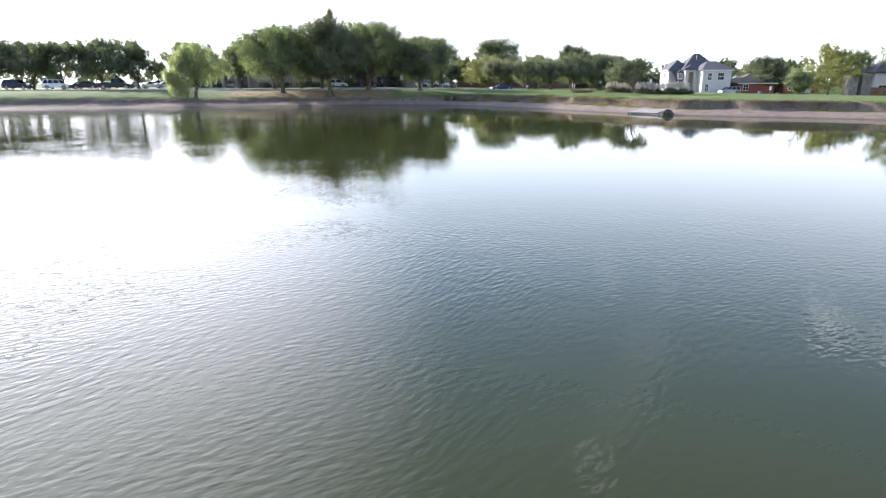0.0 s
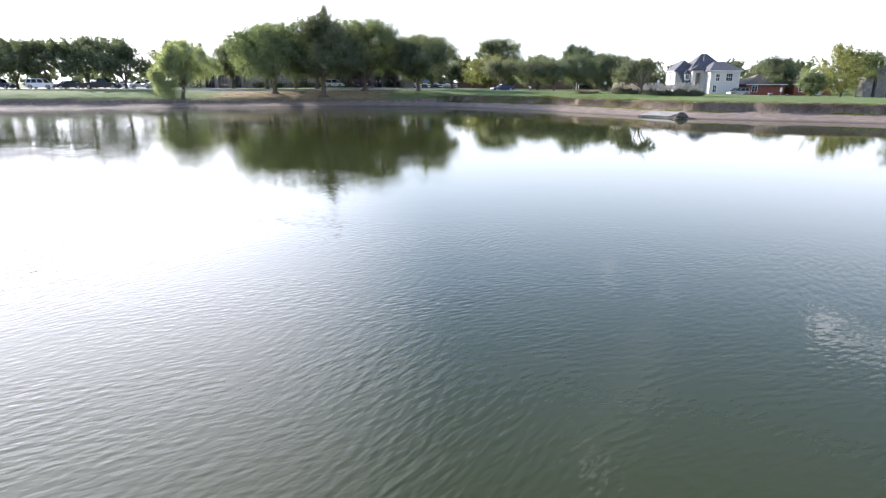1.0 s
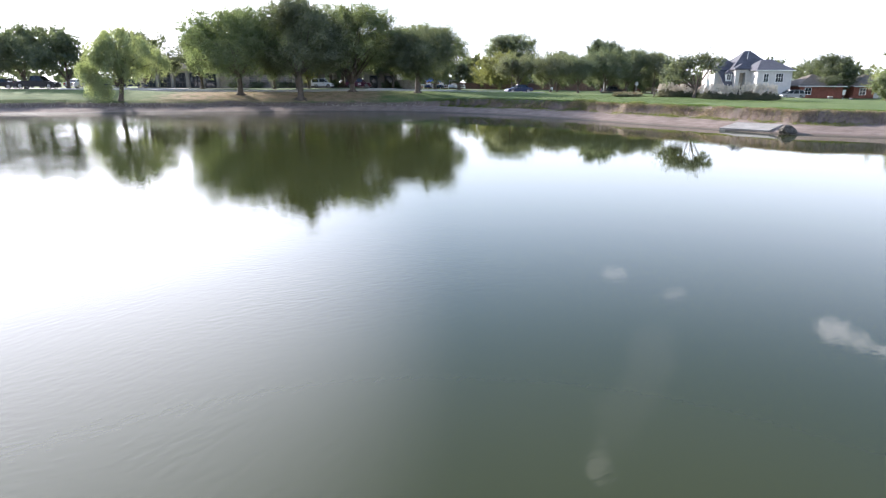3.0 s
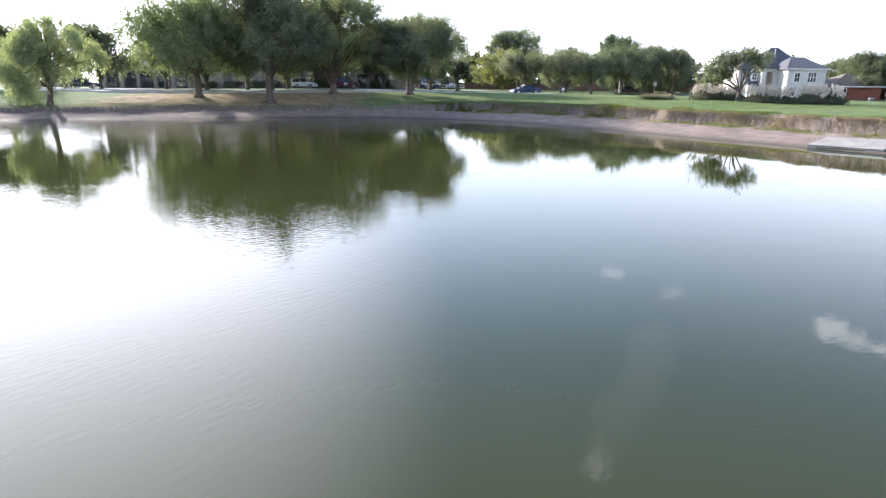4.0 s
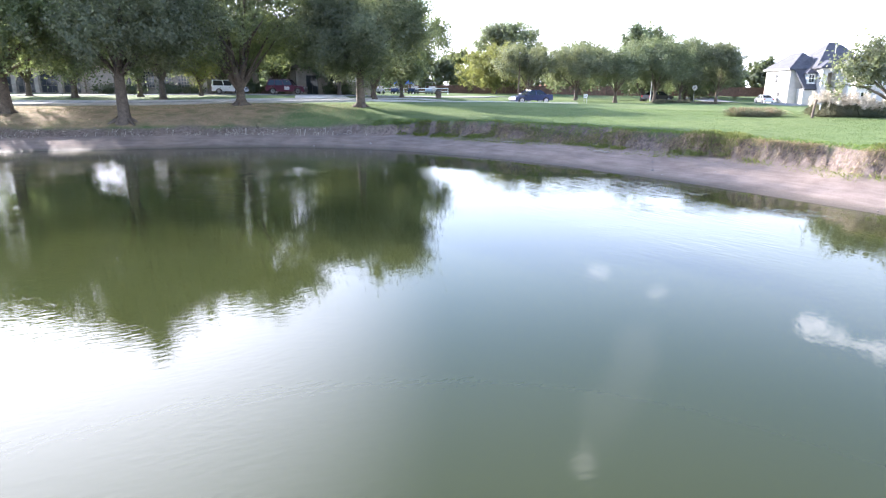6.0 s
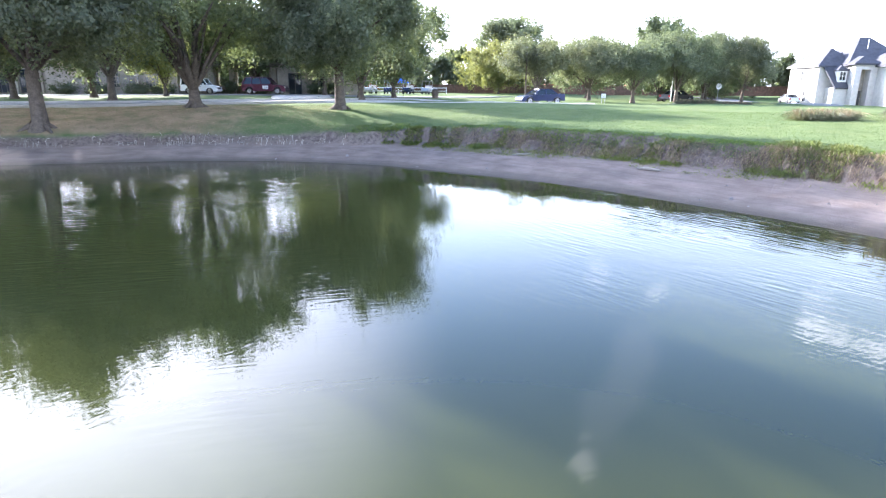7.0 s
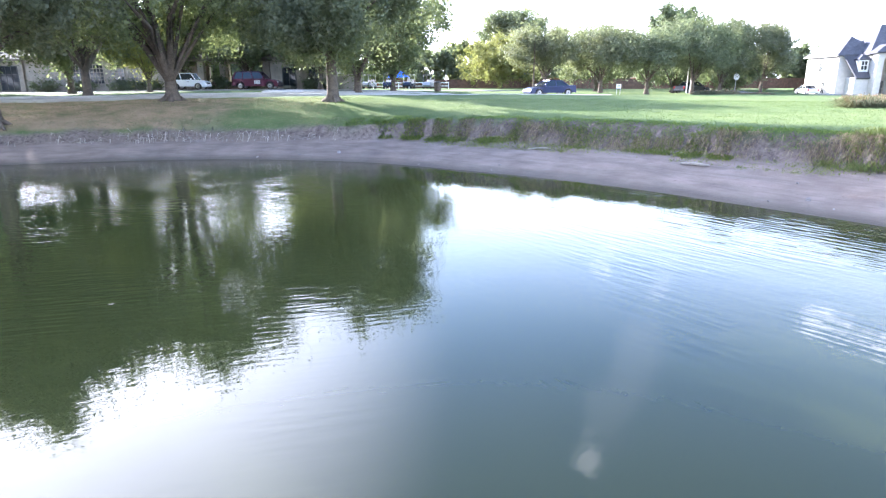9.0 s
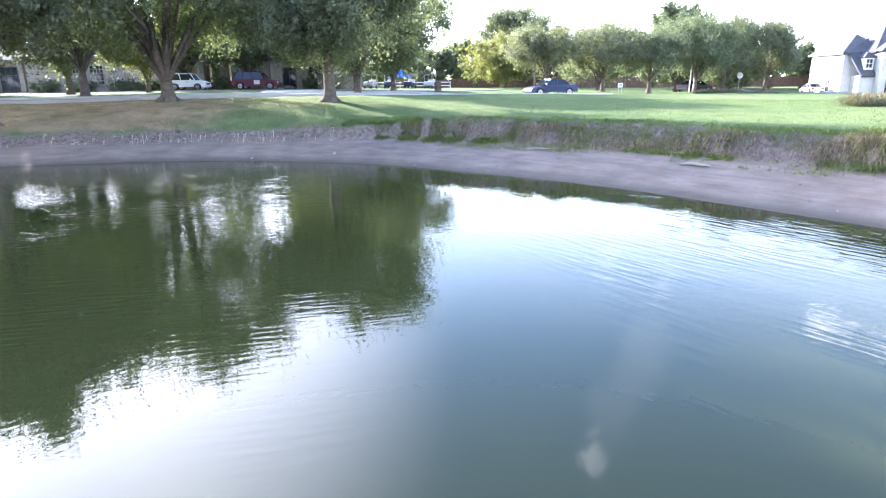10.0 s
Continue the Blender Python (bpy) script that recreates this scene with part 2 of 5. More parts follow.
def cut_width(x, y):
    """The bank is steep in places and slumped in others."""
    return 0.32 + 1.1 * smooth(-0.05, 0.55, rough(x, y, 4.5, 61.0))


def land(x, y):
    """Height of the ground, share of bare mud, distance from the water."""
    shape = np.shape(x)
    x, y = np.asarray(x, float).ravel(), np.asarray(y, float).ravel()
    s = shore_distance(x, y)
    w = 1.0 / (((x[:, None] - LAWN[:, 0]) ** 2 + (y[:, None] - LAWN[:, 1]) ** 2) + 20.0) ** 1.5
    h = (w * LAWN[:, 2]).sum(1) / w.sum(1)
    h = h + 0.05 * rough(x, y, 7.0, 3.0)
    h = h - 0.36 * smooth(-2, 5, x) * smooth(3.9, 3.45, street_distance(x, y))
    right = smooth(-8, 6, x)
    mw = mud_width(x, y)
    top = 0.62 + 0.1 * right
    edge = 1.0 + 0.60 * right + 0.08 * rough(x, y, 2.0, 12.0)
    edge = np.minimum(edge, h)
    mud = top * np.clip(s / mw, 0, 1) ** 0.92 + 0.035 * rough(x, y, 1.1, 2.0) * np.clip(s, 0, 1)
    cw = cut_width(x, y)
    cut = np.clip((s - mw) / cw, 0, 1)
    cut = cut * cut * (3 - 2 * cut)
    back = 1 - np.exp(-np.clip(s - mw - 0.4, 0, None) / (3.0 + 4.5 * right))
    z = np.where(s < 0, -np.minimum(1.6, 0.24 * np.abs(s)), mud + cut * (edge - top) + np.where(s > mw, back * (h - edge), 0))
    z = np.where(s > mw + 0.3, z + 0.02 * rough(x, y, 0.8, 4.0), z)
    return z.reshape(shape), (1 - smooth(0.12, 0.5, s - mw)).reshape(shape), s.reshape(shape)


def ground(x, y):
    return float(land(np.array([x]), np.array([y]))[0][0])


def mesh_from(name, verts, faces, mats=(), shade=False):
    me = bpy.data.meshes.new(name)
    verts, faces = np.asarray(verts, np.float32), np.asarray(faces, np.int32)
    k = faces.shape[1]
    me.vertices.add(len(verts))
    me.vertices.foreach_set("co", verts.ravel())
    me.loops.add(faces.size)
    me.loops.foreach_set("vertex_index", faces.ravel())
    me.polygons.add(len(faces))
    me.polygons.foreach_set("loop_start", np.arange(0, faces.size, k, dtype=np.int32))
    me.polygons.foreach_set("loop_total", np.full(len(faces), k, np.int32))
    if shade:
        me.polygons.foreach_set("use_smooth", np.ones(len(faces), bool))
    me.update(calc_edges=True)
    me.validate()
    for m in mats:
        me.materials.append(m)
    return me


def grid_faces(nx, ny):
    i, j = np.meshgrid(np.arange(nx - 1), np.arange(ny - 1), indexing="ij")
    a = (i * ny + j).ravel()
    return np.stack([a, a + ny, a + ny + 1, a + 1], 1)


def spread_out(start, stop, first, growth):
    out, step = [start], first
    while abs(out[-1] - start) < abs(stop - start):
        out.append(out[-1] + math.copysign(step, stop - start))
        step *= growth
    return out[1:]


# ---------------------------------------------------------------- ground
gm = bpy.data.materials.new("lawn_and_mud")
nt, bsdf, node, link = links_of(gm)
att = node("ShaderNodeAttribute")
att.attribute_name = "mud"
dry = node("ShaderNodeAttribute")
dry.attribute_name = "bare"
co = node("ShaderNodeTexCoord")


def noise_node(scale, detail=5, rough_=0.6):
    n = node("ShaderNodeTexNoise")
    n.inputs["Scale"].default_value, n.inputs["Detail"].default_value, n.inputs["Roughness"].default_value = scale, detail, rough_
    link(co.outputs["Object"], n.inputs["Vector"])
    return n


def mix_node(fac, a, b):
    m = node("ShaderNodeMix")
    m.data_type = 'RGBA'
    for sock, v in (("Factor", fac), ("A", a), ("B", b)):
        if isinstance(v, tuple):
            m.inputs[sock].default_value = (*v, 1)
        else:
            link(v, m.inputs[sock])
    return m.outputs["Result"]


def range_node(v, a, b, c=0.0, d=1.0):
    r = node("ShaderNodeMapRange")
    link(v, r.inputs["Value"])
    for k, val in (("From Min", a), ("From Max", b), ("To Min", c), ("To Max", d)):
        r.inputs[k].default_value = val
    return r.outputs["Result"]


def math_node(op, a, b):
    m = node("ShaderNodeMath")
    m.operation = op
    for i, v in enumerate((a, b)):
        if isinstance(v, (int, float)):
            m.inputs[i].default_value = v
        else:
            link(v, m.inputs[i])
    return m.outputs[0]


big, mid, fine_n = noise_node(0.12), noise_node(0.9, 6), noise_node(14.0, 3)
green = mix_node(range_node(mid.outputs["Fac"], 0.35, 0.65), (0.095, 0.132, 0.050), (0.142, 0.176, 0.072))
green = mix_node(range_node(big.outputs["Fac"], 0.48, 0.75, 0, 0.35), green, (0.22, 0.215, 0.10))
green = mix_node(range_node(fine_n.outputs["Fac"], 0.3, 0.7, 0, 0.35), green, (0.065, 0.115, 0.042))
bare = mix_node(range_node(mid.outputs["Fac"], 0.3, 0.7), (0.24, 0.165, 0.10), (0.34, 0.25, 0.16))
bare_mask = range_node(math_node('ADD', dry.outputs["Fac"], math_node('MULTIPLY', mid.outputs["Fac"], 0.9)), 0.75, 1.15)
lawn = mix_node(bare_mask, green, bare)
pebble = noise_node(6.0, 8, 0.75)
mudc = mix_node(range_node(mid.outputs["Fac"], 0.3, 0.7), (0.180, 0.138, 0.116), (0.275, 0.220, 0.186))
mudc = mix_node(range_node(pebble.outputs["Fac"], 0.58, 0.68, 0, 0.6), mudc, (0.12, 0.10, 0.085))
shore_at = node("ShaderNodeAttribute")
shore_at.attribute_name = "shore"
streak_v = node("ShaderNodeCombineXYZ")
link(math_node('MULTIPLY', shore_at.outputs["Fac"], 2.4), streak_v.inputs[0])
sep0 = node("ShaderNodeSeparateXYZ")
link(co.outputs["Object"], sep0.inputs[0])
link(math_node('MULTIPLY', sep0.outputs["X"], 0.6), streak_v.inputs[1])
streak = noise_node(1.0, 6, 0.65)
link(streak_v.outputs[0], streak.inputs["Vector"])
mudc = mix_node(range_node(streak.outputs["Fac"], 0.45, 0.7, 0, 0.5), mudc, (0.095, 0.08, 0.07))
mudc = mix_node(range_node(streak.outputs["Fac"], 0.36, 0.26, 0, 0.4), mudc, (0.34, 0.31, 0.28))
sep = node("ShaderNodeSeparateXYZ")
link(co.outputs["Object"], sep.inputs[0])
wet = range_node(math_node('ADD', sep.outputs["Z"], math_node('MULTIPLY', pebble.outputs["Fac"], 0.1)), 0.08, 0.22, 1, 0)
mudc = mix_node(math_node('MULTIPLY', wet, 0.75), mudc, (0.075, 0.065, 0.05))
cutm = node("ShaderNodeAttribute")
cutm.attribute_name = "cut"
soil = mix_node(range_node(pebble.outputs["Fac"], 0.35, 0.65), (0.075, 0.055, 0.046), (0.25, 0.20, 0.17))
link(mix_node(cutm.outputs["Fac"], mix_node(att.outputs["Fac"], lawn, mudc), soil), bsdf.inputs["Base Color"])
link(range_node(wet, 0, 1, 0.95, 0.7), bsdf.inputs["Roughness"])
bsdf.inputs["Specular IOR Level"].default_value = 0.06
bmp = node("ShaderNodeBump")
bmp.inputs["Strength"].default_value, bmp.inputs["Distance"].default_value = 0.7, 0.06
link(math_node('ADD', fine_n.outputs["Fac"], pebble.outputs["Fac"]), bmp.inputs["Height"])
link(bmp.outputs["Normal"], bsdf.inputs["Normal"])

gx = np.array(spread_out(-64, -2500, 1.0, 1.25)[::-1] + list(np.arange(-64, 50, 0.36)) + spread_out(50, 2500, 1.0, 1.25))
gy = np.array(spread_out(58, -1500, 1.5, 1.3)[::-1] + list(np.arange(58, 116, 0.36)) + spread_out(116, 2500, 0.8, 1.12))
GX, GY = np.meshgrid(gx, gy, indexing="ij")
GZ, GMUD, GS = land(GX, GY)
gme = mesh_from("ground", np.stack([GX.ravel(), GY.ravel(), GZ.ravel()], 1), grid_faces(len(gx), len(gy)), [gm], True)
gme.attributes.new("mud", 'FLOAT', 'POINT').data.foreach_set("value", GMUD.ravel().astype(np.float32))
GW = GS - mud_width(GX.ravel(), GY.ravel()).reshape(GX.shape)
gme.attributes.new("shore", 'FLOAT', 'POINT').data.foreach_set("value", GS.ravel().astype(np.float32))
gme.attributes.new("cut", 'FLOAT', 'POINT').data.foreach_set("value", (smooth(-0.25, 0.05, GW) * (1 - smooth(0.0, 0.3, GW - cut_width(GX.ravel(), GY.ravel()).reshape(GX.shape)))).ravel().astype(np.float32))
# bare trodden soil under the group of big trees
GB = smooth(-5, -12, GX) * smooth(-42, -32, GX) * smooth(3.0, 4.0, GS) * smooth(118, 113, GY) * 0.66
GB = np.maximum(GB, 0.3 * smooth(1.6, 0.5, GS - mud_width(GX.ravel(), GY.ravel()).reshape(GX.shape)))
gme.attributes.new("bare", 'FLOAT', 'POINT').data.foreach_set("value", GB.ravel().astype(np.float32))
tagged(new("ground", gme), "mown green lawn sloping to a bare grey mud bank", "ground", kind="structure")

# ---------------------------------------------------------------- water
wm = bpy.data.materials.new("pond_water")
nt, bsdf, node, link = links_of(wm)
co = node("ShaderNodeTexCoord")
bsdf.inputs["Roughness"].default_value = 0.014
bsdf.inputs["IOR"].default_value = 1.33
murk = noise_node(0.05, 3)
link(mix_node(range_node(murk.outputs["Fac"], 0.3, 0.7), (0.0262, 0.0310, 0.0100), (0.0330, 0.0380, 0.0121)), bsdf.inputs["Base Color"])


def wave_train(turn, across, along):
    """Short-crested ripples: `turn` is the direction in which the train runs, then metres across and along a crest."""
    m = node("ShaderNodeMapping")
    m.vector_type = 'TEXTURE'
    m.inputs["Rotation"].default_value = (0, 0, radians(turn))
    m.inputs["Scale"].default_value = (across, along, 1.0)
    link(co.outputs["Object"], m.inputs["Vector"])
    n = noise_node(1.0, 1, 0.4)
    link(m.outputs["Vector"], n.inputs["Vector"])
    return n.outputs["Fac"]


r2, r3 = wave_train(20, 1.2, 0.9), noise_node(0.07, 3, 0.55)
r4 = noise_node(0.16, 2, 0.5)
cross_ = range_node(r4.outputs["Fac"], 0.42, 0.58)
chop = math_node('ADD', math_node('MULTIPLY', wave_train(-34, 0.095, 0.26), cross_), math_node('MULTIPLY', wave_train(-62, 0.088, 0.22), math_node('SUBTRACT', 1.0, cross_)))
sepw = node("ShaderNodeSeparateXYZ")
link(co.outputs["Object"], sepw.inputs[0])
# the breeze dies down towards the sheltered far bank; cat's-paws roughen it in patches
breeze = math_node('MULTIPLY', range_node(sepw.outputs["Y"], 7.0, 22.0, 1.15, 0.17), range_node(sepw.outputs["X"], -5.0, 3.0, 1.45, 0.42))
gust = math_node('MULTIPLY', range_node(r3.outputs["Fac"], 0.40, 0.60, 0.4, 1.1), breeze)
open_water = math_node('MULTIPLY', math_node('ADD', math_node('MULTIPLY', chop, 0.85), math_node('MULTIPLY', r2, 0.4)), gust)
# small wavelets that run to the far bank, in two trains
paws = range_node(noise_node(0.22, 2, 0.5).outputs["Fac"], 0.42, 0.60, 0.1, 1.0)
near_bank = math_node('MULTIPLY', range_node(sepw.outputs["Y"], 74.0, 86.0), paws)
west = math_node('MULTIPLY', wave_train(104, 0.12, 0.8), range_node(sepw.outputs["X"], 3.0, -3.0))
east = math_node('MULTIPLY', wave_train(36, 0.14, 0.9), range_node(sepw.outputs["X"], 1.0, 8.0))
height = math_node('ADD', open_water, math_node('MULTIPLY', math_node('MULTIPLY', math_node('ADD', west, east), near_bank), 0.5))
bmp = node("ShaderNodeBump")
bmp.inputs["Strength"].default_value, bmp.inputs["Distance"].default_value = 1.0, 0.021
link(height, bmp.inputs["Height"])
link(bmp.outputs["Normal"], bsdf.inputs["Normal"])
wx, wy = np.linspace(-105, 80, 60), np.linspace(-60, 112, 60)
WX, WY = np.meshgrid(wx, wy, indexing="ij")
water = new("water", mesh_from("water", np.stack([WX.ravel(), WY.ravel(), 0 * WX.ravel()], 1), grid_faces(60, 60), [wm], True))
tagged(water, "still olive-green pond water with fine ripples", "water", kind="structure")


# ---------------------------------------------------------------- building blocks
def part(name, data, parent=None, label="", mat=None):
    """Link a bmesh or mesh as one object under a thing or under a part."""
    if isinstance(data, bmesh.types.BMesh):
        me = bpy.data.meshes.new(name)
        data.to_mesh(me)
        data.free()
        if mat:
            me.materials.append(mat)
        data = me
    ob = new(name, data)
    if parent is not None:
        ob.parent = parent
    if label:
        ob["label"] = label
    return ob


def thing(name, x, y, z, turn, label, category, group="", kind=""):
    e = new(name)
    e.matrix_world = pose(x, y, z, 0, 0, turn)
    return tagged(e, label, category, group, kind)


def box(x0, y0, z0, x1, y1, z1, bevel=0.0, bm=None):
    own = bm is None
    bm = bm or bmesh.new()
    r = bmesh.ops.create_cube(bm, size=1.0, matrix=Matrix.Translation(((x0 + x1) / 2, (y0 + y1) / 2, (z0 + z1) / 2)) @ Matrix.Diagonal((abs(x1 - x0), abs(y1 - y0), abs(z1 - z0), 1)))
    if bevel:
        es = list({e for v in r["verts"] for e in v.link_edges})
        bmesh.ops.bevel(bm, geom=es, offset=bevel, segments=2, profile=0.5, affect='EDGES')
    return bm


def tube(points, radii, sides=8):
    """A tapered bent tube: vertices and quads."""
    pts, verts, faces = [Vector(p) for p in points], [], []
    for i, (p, r) in enumerate(zip(pts, radii)):
        d = (pts[min(i + 1, len(pts) - 1)] - pts[max(i - 1, 0)]).normalized()
        a = d.orthogonal().normalized() if abs(d.z) < 0.9 else Vector((1, 0, 0)).cross(d).normalized()
        b = d.cross(a)
        for k in range(sides):
            w = 2 * math.pi * k / sides
            verts.append(p + (a * math.cos(w) + b * math.sin(w)) * r)
    for i in range(len(pts) - 1):
        for k in range(sides):
            n = (k + 1) % sides
            faces.append((i * sides + k, i * sides + n, (i + 1) * sides + n, (i + 1) * sides + k))
    return verts, faces


def tubes_mesh(name, tubes, mat):
    verts, faces = [], []
    for v, f in tubes:
        o = len(verts)
        verts += [tuple(q) for q in v]
        faces += [tuple(i + o for i in q) for q in f]
    return mesh_from(name, verts, faces, [mat], True)


def leaf_mesh(name, blobs, count, size, mat, rng, per_clump=26, spread=0.34, droop=0.0):
    """A crown of many small folded leaves, gathered in clumps over the blobs (x, y, z, rx, ry, rz)."""
    blobs = np.asarray(blobs, float)
    w = (blobs[:, 3] * blobs[:, 4] * blobs[:, 5]) ** 0.58
    nc = max(4, int(1.5 * count // per_clump))
    pick = rng.choice(len(blobs), nc, p=w / w.sum())
    d = rng.normal(size=(nc, 3))
    d /= np.linalg.norm(d, axis=1)[:, None]
    rad = 1.05 * rng.random(nc) ** 0.42
    cen = blobs[pick, :3] + d * rad[:, None] * blobs[pick, 3:]
    # gaps between the boughs
    seed = rng.random() * 50
    gap = rough(cen[:, 0] + 0.8 * cen[:, 2], cen[:, 1] - 0.6 * cen[:, 2], 4.2 * spread + 0.3, seed, 2)
    keep = gap > np.quantile(gap, 0.33)
    cen = cen[keep]
    nc = len(cen)
    idx = rng.integers(0, nc, count)
    # each clump is a spray that points outwards and up
    mid = np.average(blobs[:, :3], axis=0, weights=w)
    way = cen - mid
    way[:, 2] = np.abs(way[:, 2]) * 0.6 + 0.5 * np.linalg.norm(way[:, :2], axis=1)
    way = way / (np.linalg.norm(way, axis=1)[:, None] + 1e-6) + rng.normal(size=(nc, 3)) * 0.35
    size_c = (0.55 + 0.9 * rng.random(nc))[idx][:, None]
    off = rng.normal(size=(count, 3)) * spread * 0.55 * size_c + way[idx] * (rng.normal(size=count) * spread * 1.15)[:, None] * size_c
    if droop:
        off[:, 2] = -np.abs(rng.normal(size=count)) * spread * droop
        off[:, :2] *= 0.5
    pos = cen[idx] + off
    ax = rng.normal(size=(count, 3))
    if droop:
        ax[:, 2] = -np.abs(ax[:, 2]) * 3
    ax /= np.linalg.norm(ax, axis=1)[:, None]
    # leaves face outwards from their bough, so that boughs shade as rounded masses
    face_out = (pos - blobs[pick[keep]][idx, :3]) / blobs[pick[keep]][idx, 3:] + 0.5 * off / (spread + 1e-6)
    face_out /= np.linalg.norm(face_out, axis=1)[:, None] + 1e-6
    nrm = face_out * 1.3 + rng.normal(size=(count, 3)) * 0.5 + np.array([0, 0, 0.3])
    if not droop:
        flat_n = nrm / np.linalg.norm(nrm, axis=1)[:, None]
        ax = ax - flat_n * (ax * flat_n).sum(1)[:, None] * 0.8
        ax /= np.linalg.norm(ax, axis=1)[:, None] + 1e-6
    side = np.cross(ax, nrm)
    side /= np.linalg.norm(side, axis=1)[:, None] + 1e-9
    up = np.cross(side, ax)
    sz = size * (0.55 + 0.9 * rng.random(count))[:, None]
    wide = 0.16 if droop else 0.34
    v = np.stack([pos - ax * sz * 0.5, pos + side * sz * wide + up * sz * 0.12, pos + ax * sz * 0.5, pos - side * sz * wide + up * sz * 0.12], 1).reshape(-1, 3)
    f = np.arange(count * 4).reshape(-1, 4)
    return mesh_from(name, v, f, [mat])


def crown_blobs(height, radius, clear, profile, rng, n):
    """Blobs that fill a crown from `clear` to `height`."""
    out, span = [], height - clear
    for k in range(n):
        u = (k + 0.5) / n
        a = k * 2.399963 + rng.random() * 0.5
        if profile == "cone":
            lim = radius * (1.02 - u) ** 0.75
        elif profile == "wide":
            lim = radius * math.sqrt(max(0.05, 1 - (1.25 * u - 0.3) ** 2))
        elif profile == "vase":
            lim = radius * (0.45 + 0.75 * u) * math.sqrt(max(0.05, 1 - max(0, (u - 0.55) / 0.5) ** 2))
        else:
            lim = radius * math.sqrt(max(0.06, 1 - (2 * u - 0.9) ** 2 * 0.8))
        br = radius * (0.26 + 0.16 * rng.random())
        if profile == "cone":
            br *= 0.55 + 0.6 * (1 - u)
        r = max(0.0, lim - br * 0.62) * ((0.78 + 0.27 * rng.random()) if k % 4 else 0.35)
        z = clear + u * span * 0.93 + br * 0.3 * (rng.random() - 0.3)
        z = max(min(z, height - br * 0.75), clear + br * 0.45)
        out.append((math.cos(a) * r, math.sin(a) * r, z, br, br, br * (0.72 if profile != "cone" else 1.0)))
    return out


def make_tree(name, label, x, y, height, radius, clear, profile="round", leaves=LEAF_MID, count=14000, size=0.3, trunk=0.25, seed=1, lean=(0, 0), group="", blobs=18, extra=(), forks=1, per_clump=80, spread=0.44, limbs=7, roots=False):
    rng = np.random.default_rng(seed)
    base = ground(x, y) - 0.06
    t = thing(name, x, y, base, rng.random() * 360 if not (extra or lean != (0, 0)) else 0, label, "tree", group)
    bl = crown_blobs(height, radius, clear, profile, rng, blobs)
    bl = [(b[0] + lean[0] * b[2] / height, b[1] + lean[1] * b[2] / height, *b[2:]) for b in bl] + list(extra)
    fork = clear * (0.30 if forks > 3 else 0.42 if forks > 1 else 0.8)
    fp = Vector((lean[0] * fork / height, lean[1] * fork / height, fork))
    part("trunk", tubes_mesh("trunk", [tube([(0, 0, -0.35), (0, 0, 0.0), (0.02, 0.01, 0.35), tuple(fp * 0.55), tuple(fp), (fp.x + 0.05, fp.y, fp.z + 0.4)],
                                            [trunk * 2.2, trunk * 1.6, trunk * 1.12, trunk * 0.95, trunk * 0.88, trunk * 0.5], 12)], BARK), t)
    for k in range(5 if roots else 0):
        a = k * 1.2566 + rng.random()
        part("root", tubes_mesh("root", [tube([(math.cos(a) * trunk * 0.6, math.sin(a) * trunk * 0.6, 0.5), (math.cos(a) * trunk * 1.5, math.sin(a) * trunk * 1.5, 0.1), (math.cos(a) * trunk * 3.2, math.sin(a) * trunk * 3.2, -0.25)],
                                              [trunk * 0.35, trunk * 0.4, trunk * 0.15], 6)], BARK), t)
    order = sorted(bl, key=lambda b: b[2])
    for k, b in enumerate(order[::max(1, len(order) // limbs)]):
        c = Vector(b[:3])
        mid = fp.lerp(c, 0.5) + Vector((rng.normal() * 0.2, rng.normal() * 0.2, 0.12 * (c - fp).length * (1 if c.z > fp.z else 0.6)))
        r = trunk * ((0.66 if forks > 1 else 0.55) if k % 3 == 0 else 0.36)
        part("limb", tubes_mesh("limb", [tube([tuple(fp), tuple(fp.lerp(mid, 0.5) + Vector((0, 0, 0.1))), tuple(mid), tuple(mid.lerp(c, 0.6)), tuple(c)], [r, r * 0.8, r * 0.55, r * 0.34, r * 0.12], 6)], BARK), t)
    part("crown", leaf_mesh("crown", bl, count, size, leaves, rng, per_clump, spread), t)
    return t


# ---------------------------------------------------------------- paving
def ribbon(name, line, half, lift, depth, mat, label, kind="structure"):
    """A slab of even width that follows the ground along a line."""
    p = spline(line, 1.5)
    d = np.gradient(p, axis=0)
    d /= np.linalg.norm(d, axis=1)[:, None]
    n = np.stack([-d[:, 1], d[:, 0]], 1)
    across = np.linspace(-half, half, 5)
    q = p[:, None, :] + n[:, None, :] * across[None, :, None]
    z = land(q[..., 0], q[..., 1])[0]
    z = np.repeat(z.mean(1)[:, None], 5, 1)
    k = np.array([0.25, 0.5, 0.25])
    z[1:-1] = k[0] * z[:-2] + k[1] * z[1:-1] + k[2] * z[2:]
    z = z + lift
    top = np.concatenate([q, z[..., None]], 2)
    low = top.copy()
    low[..., 2] -= depth
    rows = np.concatenate([low[:, :1], top, low[:, -1:]], 1)
    me = mesh_from(name, rows.reshape(-1, 3), grid_faces(len(p), 7), [mat])
    return tagged(new(name, me), label, name.split("_")[0], kind=kind), p, n, z


